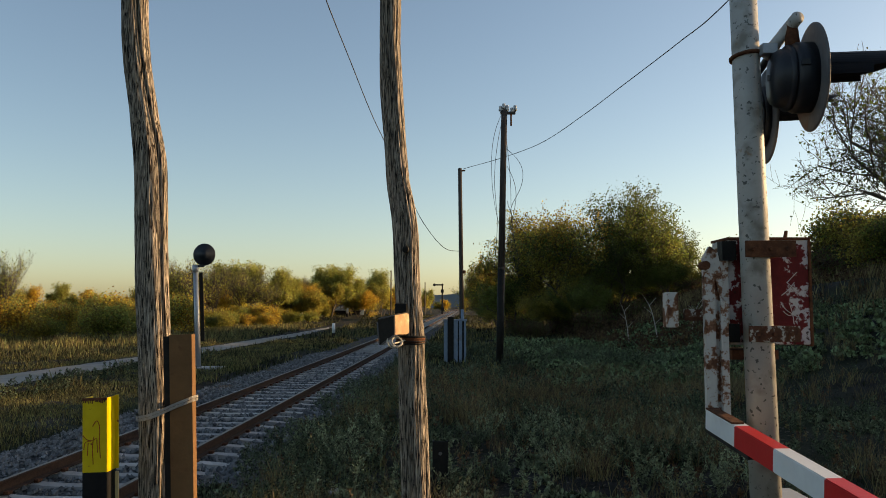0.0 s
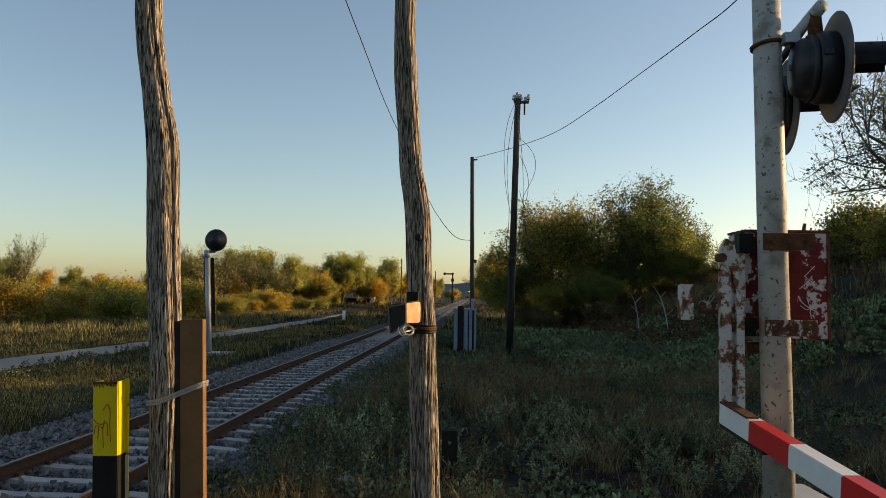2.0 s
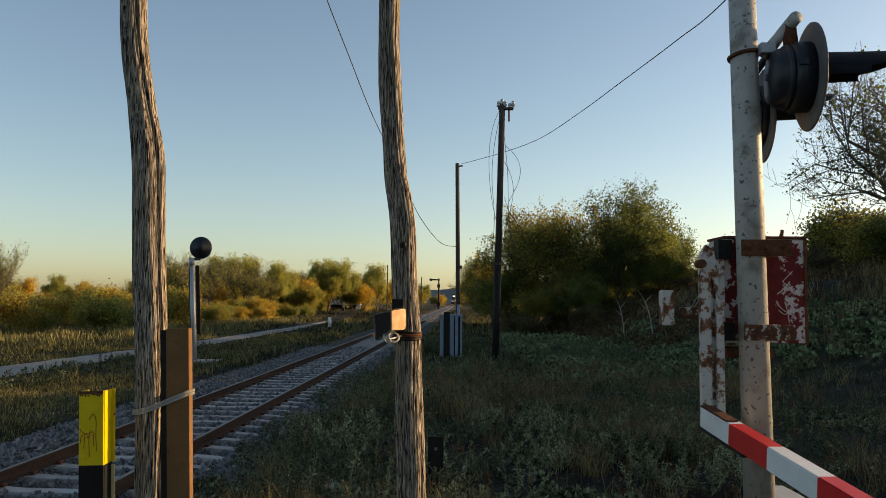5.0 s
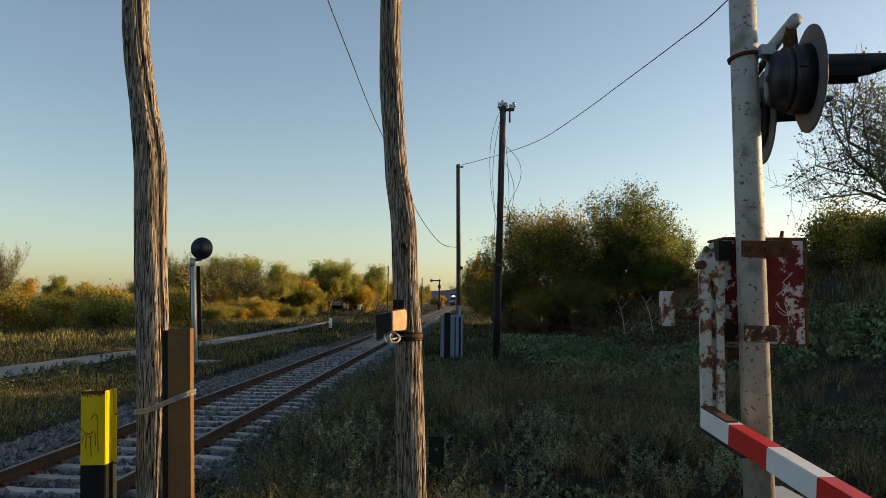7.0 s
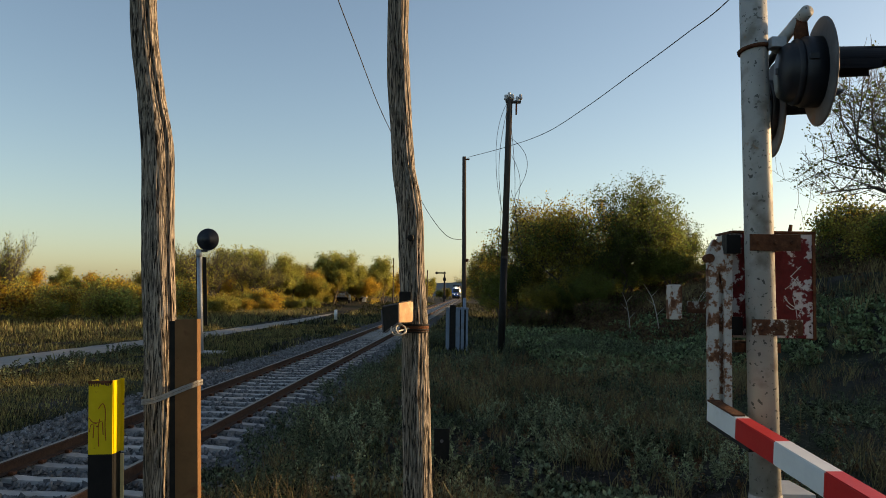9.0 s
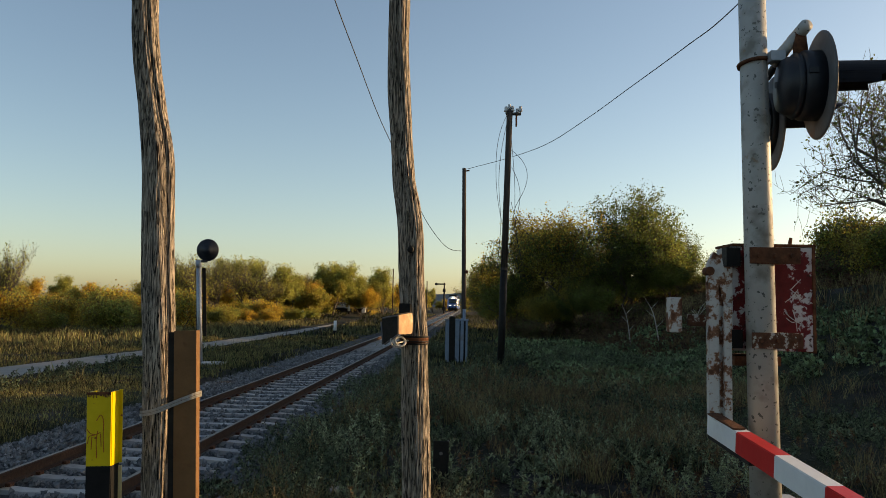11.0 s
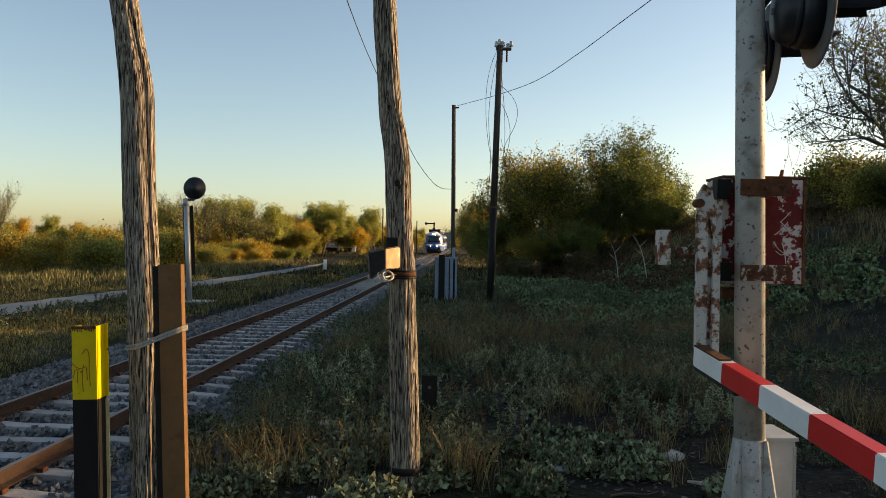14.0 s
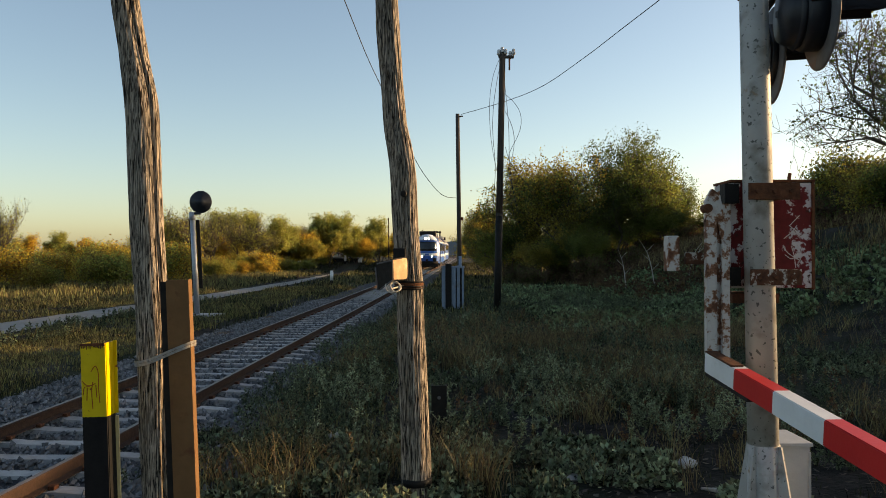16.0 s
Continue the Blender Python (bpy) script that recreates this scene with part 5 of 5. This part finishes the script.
weeds("weeds", 420, (-3.6, 9, 7.2, 16), 0.32, 0.036, L_SAGE, 71, "grey-green leafy weeds in the near ground", 0.55, 260, 0.17, wide=0.2, stems=5)
weeds("weeds", 150, (-3.2, 4, 7.6, 13), 0.46, 0.036, L_CREEP, 78, "tall pale green feathery weeds", 0.56, 280, 0.15, wide=0.19, stems=4)
weeds("weeds", 1200, (-2.4, 16, 13, 36), 0.46, 0.055, L_SAGE, 72, "grey-green weeds round the poles", 0.56, 84, 0.22, wide=0.2, stems=4)
weeds("creeping_weeds", 60, (-3, 6, 5.0, 12), 0.16, 0.06, L_CREEP, 73, "low creeping pale-leaved weeds on bare soil", 0.72, 110, 1.0,
      mounds=[(0.2, 7.7, 0.5), (1.75, 7.5, 0.6), (-1.05, 7.3, 0.5), (-2.5, 8.7, 0.6), (-0.7, 8.2, 0.4), (1.2, 7.9, 0.4), (3.1, 12.6, 0.7), (-1.7, 6.6, 0.35), (7.2, 14, 0.9), (1.5, 10.3, 0.5), (0.0, 6.9, 0.3),
              (-0.5, 6.2, 0.25), (2.6, 6.4, 0.3), (0.9, 6.7, 0.25)], n_mound=800, wide=0.3)
weeds("weeds", 260, (-11.6, -9.6, 16, 34), 0.26, 0.06, L_SAGE, 80, "scattered weeds along the path edge", 0.35, 40, 0.3, wide=0.22)
weeds("weeds", 330, (-3.3, -1.4, 6.4, 22), 0.27, 0.036, L_SAGE, 84, "weeds creeping over the ballast towards the rail", 0.42, 150, 0.22, wide=0.2, stems=4, margin=-0.75)
weeds("creeping_weeds", 150, (-3.2, -1.5, 6.4, 16), 0.14, 0.05, L_CREEP, 85, "low pale weeds at the ends of the sleepers", 0.5, 90, 0.9, wide=0.3, margin=-0.7)
weeds("weeds", 420, (-2.9, -0.9, 8, 34), 0.32, 0.04, L_SAGE, 82, "weeds crowding the ballast shoulder", 0.3, 90, 0.2, wide=0.18, stems=4)
blades("dry_grass", 9000, (-3.2, -0.8, 8, 40), 0.26, 0.005, L_DRYOLIVE, 83, "grass growing into the ballast edge", 0.9, 0.7, 0.2, tuft=14, tuft_r=0.08)
weeds("creeping_weeds", 3000, (3.0, 15, 20, 46), 0.24, 0.13, L_PATCH, 74, "pale green spreading weed patch", 0.46, 46, 1.3, 1.0)
weeds("dry_stalks", 260, (-5, 9, 6.5, 20), 0.5, 0.03, L_DRY, 75, "dry brown seed stalks among the grass", 0.6, 40, 0.1)
weeds("dock_stalks", 700, (-4, 12, 8, 26), 0.24, 0.03, L_RUSTY, 76, "rusty brown withered weeds", 0.52, 90, 0.5, wide=0.2)
weeds("brambles", 1500, (8, 26, 30, 60), 0.7, 0.12, L_BROWN, 77, "dull brown undergrowth below the thicket", 0.3, 24, 0.7, 1.0)

# fallen leaves, twigs and pebbles on the bare soil
rng_l = np.random.default_rng(79)
nl = 9000
lx, ly = rng_l.uniform(-5, 7, nl), 4.6 + 9 * rng_l.random(nl) ** 1.4
lp = np.stack([lx, ly, height(lx, ly) + 0.006], -1)
la, ll = rng_l.uniform(0, 6.283, nl), rng_l.uniform(0.015, 0.06, nl)
lw = ll * rng_l.uniform(0.08, 0.5, nl)
e1 = np.stack([np.cos(la), np.sin(la), rng_l.normal(size=nl) * 0.25], -1) * ll[:, None]
e2 = np.stack([-np.sin(la), np.cos(la), rng_l.normal(size=nl) * 0.25], -1) * lw[:, None]
LV = np.stack([lp - e1, lp + e2, lp + e1, lp - e2], 1)
LV[..., 2] = np.maximum(LV[..., 2], lp[:, None, 2] - 0.003)
L_LITTER = leafy("dead_leaf_and_twig", (0.025, 0.018, 0.014), (0.12, 0.1, 0.08), 0.7, 0.05)
tagged(new("leaf_litter", fast_mesh("leaf_litter", LV.reshape(-1, 3), np.arange(4 * nl).reshape(nl, 4), L_LITTER)), "dead leaves, twigs and chips on dark soil", "litter", kind="stuff")
for x, y, r, a in ((1.22, 7.35, 0.085, 20), (-0.95, 6.3, 0.05, 80), (2.35, 7.6, 0.12, 140), (1.0, 6.1, 0.06, 30), (-1.2, 8.9, 0.1, 10)):
    bm = bmesh.new()
    bmesh.ops.create_icosphere(bm, subdivisions=2, radius=r)
    for v in bm.verts:
        v.co *= 1 + 0.3 * noise.noise(v.co * (2.2 / r) + Vector((x, y, 0)))
        v.co.z *= 0.42
    bmesh.ops.transform(bm, verts=bm.verts, matrix=pose(x, y, hz(x, y) + r * 0.2, 0, 0, a))
    tagged(part("stone", bm, M_CONCRETE), "pale weathered stone lying in the weeds", "stone", "stones in the weeds")

for x, y, ln_, turn, mat, r in ((0.62, 6.35, 0.32, 50, M_DEAD, 0.014), (1.32, 6.05, 0.14, 80, M_STRAP, 0.018), (1.5, 6.5, 0.42, 5, M_BARK, 0.012), (2.45, 6.9, 0.5, 20, M_BARK, 0.016),
                                (2.5, 6.75, 0.26, 160, M_DEAD, 0.03), (-0.75, 6.35, 0.2, 30, M_DEAD, 0.012), (-1.4, 6.6, 0.36, 120, M_BARK, 0.01), (0.1, 6.05, 0.3, 100, M_BARK, 0.01)):
    stick = thing("stick", "broken dry stick lying on dark soil", "stick", pose(x, y, hz(x, y) + r, 0, 0, turn), "sticks on the ground")
    L = along([(0, 0, 0), (ln_ * 0.4, 0.02, 0.012), (ln_ * 0.7, -0.01, 0.006), (ln_, 0.03, 0.02)], 8)
    bm = bmesh.new()
    for k, (a, b) in enumerate(zip(L, L[1:])):
        rod(bm, a, b, r * (1 - k / 11), r * (1 - (k + 1) / 11), 6)
    part("branch", bm, mat, stick)

# stones of the ballast
rng_n = np.random.default_rng(81)
ico = np.array([(1, 0, 0), (-1, 0, 0), (0, 1, 0), (0, -1, 0), (0, 0, 1), (0, 0, -1)], float)
octa = np.array([(0, 2, 4), (2, 1, 4), (1, 3, 4), (3, 0, 4), (2, 0, 5), (1, 2, 5), (3, 1, 5), (0, 3, 5)])
ns = 26000
sy = 3 + 32 * rng_n.random(ns) ** 1.3
sx = rng_n.uniform(-2.6, 2.5, ns)
over = np.abs((sy - 2.0 + 0.31) % 0.62 - 0.31) < 0.1
sx = np.where(over & (np.abs(sx) < 1.22), np.sign(sx) * rng_n.uniform(1.25, 2.5, ns), sx)
sr = rng_n.uniform(0.022, 0.055, ns)
sz_ = np.interp(sx, bx, bz) + grade(sy) + rng_n.uniform(-0.01, 0.035, ns)
SV = ico[None] * rng_n.uniform(0.6, 1.3, (ns, 6, 3)) * sr[:, None, None]
an = rng_n.uniform(0, 6.283, ns)
ca, sa = np.cos(an)[:, None], np.sin(an)[:, None]
SV = np.stack([SV[..., 0] * ca - SV[..., 2] * sa, SV[..., 1], SV[..., 0] * sa + SV[..., 2] * ca], -1)
SV += np.stack([sx, sy, sz_], -1)[:, None]
stones = new("ballast_stones", fast_mesh("ballast_stones", SV.reshape(-1, 3), (octa[None] + 6 * np.arange(ns)[:, None, None]).reshape(-1, 3), M_STONE))
stones.matrix_basis = TRACK
tagged(stones, "loose grey ballast stones between the sleepers", "stones", kind="stuff")


# ---- the railcar ----
CAR_Z = [0.62, 1.0, 1.4, 1.8, 2.2, 2.6, 2.9, 3.2, 3.45, 3.65, 3.8]
CAR_W = [1.40, 1.42, 1.43, 1.43, 1.42, 1.41, 1.39, 1.33, 1.2, 1.0, 0.72]


def nose(u, z):
    """A point of the bowed, raked cab front; u runs from -1 to 1 across it."""
    rake = float(np.interp(z, [0.6, 1.4, 1.9, 3.0, 3.5, 3.8, 4.0], [0.06, 0.0, 0.02, 0.24, 0.42, 0.68, 1.0]))
    w = float(np.interp(z, CAR_Z, CAR_W))
    return Vector((u * w, 0.5 * u * u + 0.22 * abs(u) ** 6 + rake, z + (0.16 * (1 - u * u) if z >= 3.79 else 0)))


def nose_panel(u0, u1, z0, z1, proud, thick=0.03, inset=0.0):
    bm = bmesh.new()
    nu, nz = 10, 5
    g = []
    for k in range(nz + 1):
        v = k / nz
        g.append([bm.verts.new(nose(u0 + (u1 - u0) * i / nu + (inset * (0.5 - i / nu) * v), z0 + (z1 - z0) * v) - Vector((0, proud, 0))) for i in range(nu + 1)])
    for a, b in zip(g, g[1:]):
        for i in range(nu):
            bm.faces.new((a[i], a[i + 1], b[i + 1], b[i]))
    e = bmesh.ops.extrude_face_region(bm, geom=bm.faces[:])
    bmesh.ops.translate(bm, vec=(0, thick, 0), verts=[v for v in e["geom"] if isinstance(v, bmesh.types.BMVert)])
    bmesh.ops.recalc_face_normals(bm, faces=bm.faces[:])
    return bm


def build_railcar(label):
    car = thing("railcar", label, "train")
    ln = 24.0
    us = [-1 + k / 5 for k in range(1, 10)]
    outline = [(-w, z, -1.0) for w, z in zip(CAR_W, CAR_Z)] + [(0.72 * u, 3.8 + 0.16 * (1 - u * u), u) for u in us] + [(w, z, 1.0) for w, z in reversed(list(zip(CAR_W, CAR_Z)))]
    bm = bmesh.new()
    edge = []
    for x, z, u in outline:
        p = nose(u, min(z, 3.8))
        edge.append(bm.verts.new((x, p.y, z)))
    rings = [edge] + [[bm.verts.new((x, y, z)) for x, z, u in outline] for y in (1.9, ln)]
    n = len(outline)
    for a, b in zip(rings, rings[1:]):
        for i in range(n):
            bm.faces.new((a[i], a[(i + 1) % n], b[(i + 1) % n], b[i]))
    bm.faces.new(rings[-1])
    rows_ = []
    for k, z in enumerate(CAR_Z):
        rows_.append([edge[k]] + [bm.verts.new(nose(u, z)) if k < len(CAR_Z) - 1 else edge[len(CAR_Z) + i] for i, u in enumerate(us)] + [edge[n - 1 - k]])
    for a, b in zip(rows_, rows_[1:]):
        for i in range(len(a) - 1):
            bm.faces.new((a[i], a[i + 1], b[i + 1], b[i]))
    bmesh.ops.recalc_face_normals(bm, faces=bm.faces[:])
    part("body", bm, M_TBLUE, car)
    # roof shell over the upper part of the outline
    top = [(x * 1.012, z + 0.014) for x, z, u in outline if z >= 3.2]
    bm = bmesh.new()
    R = [[bm.verts.new((x, y + (0.25 * (3.96 - z) if y < 2 else 0), z)) for x, z in top] for y in (1.05, 12.0, ln + 0.01)]
    for a, b in zip(R, R[1:]):
        for i in range(len(top) - 1):
            bm.faces.new((a[i], a[i + 1], b[i + 1], b[i]))
    bmesh.ops.solidify(bm, geom=bm.faces[:], thickness=0.012)
    roof = part("roof", bm, M_TROOF, car, "dusty pale grey roof", True)
    for y0, y1, w, z1 in ((1.5, 3.9, 0.95, 4.34), (6.5, 9.2, 0.8, 4.2), (12.5, 15.5, 0.85, 4.24), (18.5, 20.5, 0.7, 4.18)):
        bm = bmesh.new()
        box(bm, -w, w, y0, y1, 3.84, z1, 0.06)
        part("roof_unit", bm, M_TDARK if y0 < 2 else M_TROOF, roof)
    bm = bmesh.new()
    rod(bm, (0.8, 4.9, 3.8), (0.8, 4.9, 4.42), 0.06, 0.06, 10)
    rod(bm, (0.45, 4.9, 4.4), (1.15, 4.9, 4.4), 0.05, 0.05, 10)
    part("exhaust", bm, M_TDARK, car)
    bm = bmesh.new()
    rod(bm, (0.1, 20.8, 3.9), (0.1, 20.8, 4.75), 0.03, 0.02, 8)
    part("aerial", bm, M_TDARK, car)
    brow = part("white_brow", nose_panel(-0.9, 0.9, 3.26, 3.79, 0.03, 0.05, 0.1), M_TWHITE, car, "pale domed cab roof round the headlamps", True)
    part("lamp_recess", nose_panel(-0.34, 0.34, 3.3, 3.62, 0.045, 0.02), M_TDARK, brow)
    screen = part("windscreen", nose_panel(-0.74, 0.74, 2.1, 3.08, 0.02, 0.03), M_GLASS, car, "dark wide windscreen", True)
    part("window_bar", nose_panel(-0.015, 0.015, 2.1, 3.12, 0.032, 0.02), M_TDARK, screen)
    for z0, z1 in ((2.05, 2.11), (3.07, 3.12)):
        part("rubber_frame", nose_panel(-0.75, 0.75, z0, z1, 0.026, 0.02), M_TDARK, screen)
    for a, b in (((-0.5, 2.16), (-0.1, 2.75)), ((0.62, 2.16), (0.2, 2.7))):
        bm = bmesh.new()
        rod(bm, nose(*a) - Vector((0, 0.06, 0)), nose(*b) - Vector((0, 0.06, 0)), 0.014, 0.012, 6)
        part("wiper", bm, M_TDARK, screen)
    band = part("white_front_band", nose_panel(-0.97, 0.97, 1.5, 1.76, 0.018, 0.03), M_TWHITE, car, "white band across the cab front", True)
    part("emblem_plate", nose_panel(-0.16, 0.16, 1.52, 1.74, 0.03, 0.02), M_TBLUE, band)
    part("blue_sill", nose_panel(-0.97, 0.97, 1.78, 2.02, 0.014, 0.03), M_TBLUE, car, "", True)
    part("apron", nose_panel(-0.9, 0.9, 0.6, 0.86, 0.02, 0.05), M_TDARK, car)
    for x, z, r in ((-0.17, 3.47, 0.125), (0.17, 3.47, 0.125), (-0.57, 1.42, 0.09), (0.57, 1.42, 0.09)):
        p = nose(x / 1.3, z)
        bm = bmesh.new()
        lathe(bm, [(r * 1.25, -0.02), (r * 1.25, 0.03), (r, 0.045), (r, 0.02)], 20, Matrix.Translation((x, p.y - 0.045, z)) @ pose(0, 0, 0, 90))
        bezel = part("lamp_bezel", bm, M_TDARK, car, "", True)
        bm = bmesh.new()
        lathe(bm, [(r, 0.0), (r, 0.03), (r * 0.6, 0.05), (0.0, 0.055)], 20, Matrix.Translation((x, p.y - 0.045, z)) @ pose(0, 0, 0, 90))
        part("headlamp", bm, M_LAMP_ON, bezel, "lit white headlamp", True)
    for x in (-0.88, 0.88):
        bm = bmesh.new()
        rod(bm, (x, 0.5, 1.02), (x, -0.2, 1.02), 0.09, 0.09, 12)
        rod(bm, (x, -0.2, 1.02), (x, -0.26, 1.02), 0.2, 0.22, 18)
        part("buffer", bm, M_TDARK, car)
    bm = bmesh.new()
    box(bm, -0.12, 0.12, -0.25, 0.5, 0.88, 1.1, 0.03)
    part("coupling", bm, M_TDARK, car)
    bm = bmesh.new()
    box(bm, -1.25, 1.25, 0.5, 1.3, 0.2, 0.6, 0.04)
    part("rail_guard", bm, M_TDARK, car)
    for side in (-1, 1):
        x = side * 1.432
        for y0, y1, z0, z1 in ((1.2, ln - 0.3, 1.36, 1.62), (1.5, ln - 0.3, 3.06, 3.18)):
            bm = bmesh.new()
            box(bm, x - 0.01 - (0.05 * side if z0 > 3 else 0), x + 0.01 - (0.05 * side if z0 > 3 else 0), y0, y1, z0, z1)
            part("white_stripe", bm, M_TWHITE, car)
        bm = bmesh.new()
        box(bm, x - 0.012, x + 0.012, 1.25, 1.85, 2.15, 2.95, 0.01)
        part("cab_side_window", bm, M_GLASS, car)
        for y0 in (2.0, 11.4, 20.6):
            bm = bmesh.new()
            box(bm, x - 0.014, x + 0.014, y0, y0 + 1.25, 0.72, 3.0, 0.01)
            door = part("side_door", bm, M_TWHITE if y0 > 15 else M_TBLUE, car)
            for k in (0, 1):
                bm = bmesh.new()
                box(bm, x - 0.02, x + 0.02, y0 + 0.1 + 0.58 * k, y0 + 0.57 + 0.58 * k, 1.75, 2.85, 0.008)
                part("door_glass", bm, M_GLASS, door)
        for y0 in (3.6, 5.2, 6.8, 8.4, 9.9, 13.0, 14.6, 16.2, 17.8, 19.2):
            bm = bmesh.new()
            box(bm, x - 0.012, x + 0.012, y0, y0 + 1.3, 2.05, 2.92, 0.01)
            part("side_window", bm, M_GLASS, car)
    for y0 in (2.2, 18.5):
        bm = bmesh.new()
        box(bm, -1.1, 1.1, y0, y0 + 3.2, 0.3, 0.62, 0.05)
        bogie = part("bogie", bm, M_TDARK, car)
        for y1 in (y0 + 0.4, y0 + 2.8):
            bm = bmesh.new()
            for x in (-0.75, 0.75):
                rod(bm, (x - 0.065, y1, 0.43), (x + 0.065, y1, 0.43), 0.43, 0.43, 28)
            rod(bm, (-0.75, y1, 0.43), (0.75, y1, 0.43), 0.08, 0.08, 10)
            part("wheelset", bm, M_RAIL, bogie)
    bm = bmesh.new()
    box(bm, -1.25, 1.25, 7, 17, 0.3, 0.66, 0.05)
    part("engine_case", bm, M_TDARK, car)
    return car


railcar = build_railcar("blue and white diesel railcar with lit headlamps")
trailing_car = build_railcar("trailing blue and white railcar coupled behind the first")

# ---- sleepers, one by one ----
bm = bmesh.new()
sec = [(-0.14, -0.2), (0.14, -0.2), (0.1, -0.03), (-0.1, -0.03)]
prev = None
for x, drop in ((-1.3, 0.03), (-0.9, 0.0), (-0.4, 0.035), (0.4, 0.035), (0.9, 0.0), (1.3, 0.03)):
    ringv = [bm.verts.new((x, py2, pz - (drop if pz > -0.1 else 0))) for py2, pz in sec]
    if prev:
        for i in range(4):
            bm.faces.new((prev[i], prev[(i + 1) % 4], ringv[(i + 1) % 4], ringv[i]))
    else:
        bm.faces.new(ringv)
    prev = ringv
bm.faces.new(prev)
first = part("sleeper", bm, M_CONCRETE, track)
first.location = (0, 2.0, 0)
rng = random.Random(9)
fast_v, fast_f = [], []
sv = np.array([v.co for v in first.data.vertices])
sf = [tuple(p.vertices) for p in first.data.polygons if len(p.vertices) == 4]
for k in range(1, 420):
    y = 2.0 + 0.62 * k
    if k < 130:
        o = new("sleeper", first.data)
        o.parent = track
        o.location = (rng.uniform(-0.02, 0.02), y + rng.uniform(-0.02, 0.02), float(grade(y)) + rng.uniform(-0.006, 0.004))
    else:
        fast_f += [tuple(i + len(fast_v) for i in f) for f in sf]
        fast_v += [tuple(c + (float(bend(y)), y, float(grade(y)))) for c in sv]
far_sl = new("far_sleepers", fast_mesh("far_sleepers", fast_v, fast_f, M_CONCRETE))
far_sl.parent = track
far_sl["kind"] = "stuff"
# rail fastenings
bm = bmesh.new()
for s in (-0.7525, 0.7525):
    for d in (-0.095, 0.095):
        box(bm, s + d - 0.03, s + d + 0.03, -0.045, 0.045, -0.035, 0.005, 0.006)
clip0 = part("rail_clip", bm, M_RUST, track)
clip0.location = (0, 2.0, 0)
for k in range(1, 60):
    o = new("rail_clip", clip0.data)
    o.parent = track
    o.location = (0, 2.0 + 0.62 * k, float(grade(2.0 + 0.62 * k)))


def motions():
    """The railcar comes up the line towards the crossing."""
    rows = []
    for s, d in ((0.0, 446.0), (4.0, 358.0), (8.0, 269.0), (10.0, 224.0), (12.0, 180.0), (14.0, 134.5), (16.0, 89.0)):
        rows.append((s, TRACK @ pose(float(bend(d)), d, RAIL_Z + float(grade(d)), 0.2, 0, 0.1)))
    walk(railcar, rows)
    walk(trailing_car, [(s, m @ pose(0, 48.7, 0.1, 0, 0, 180)) for s, m in rows])


motions()
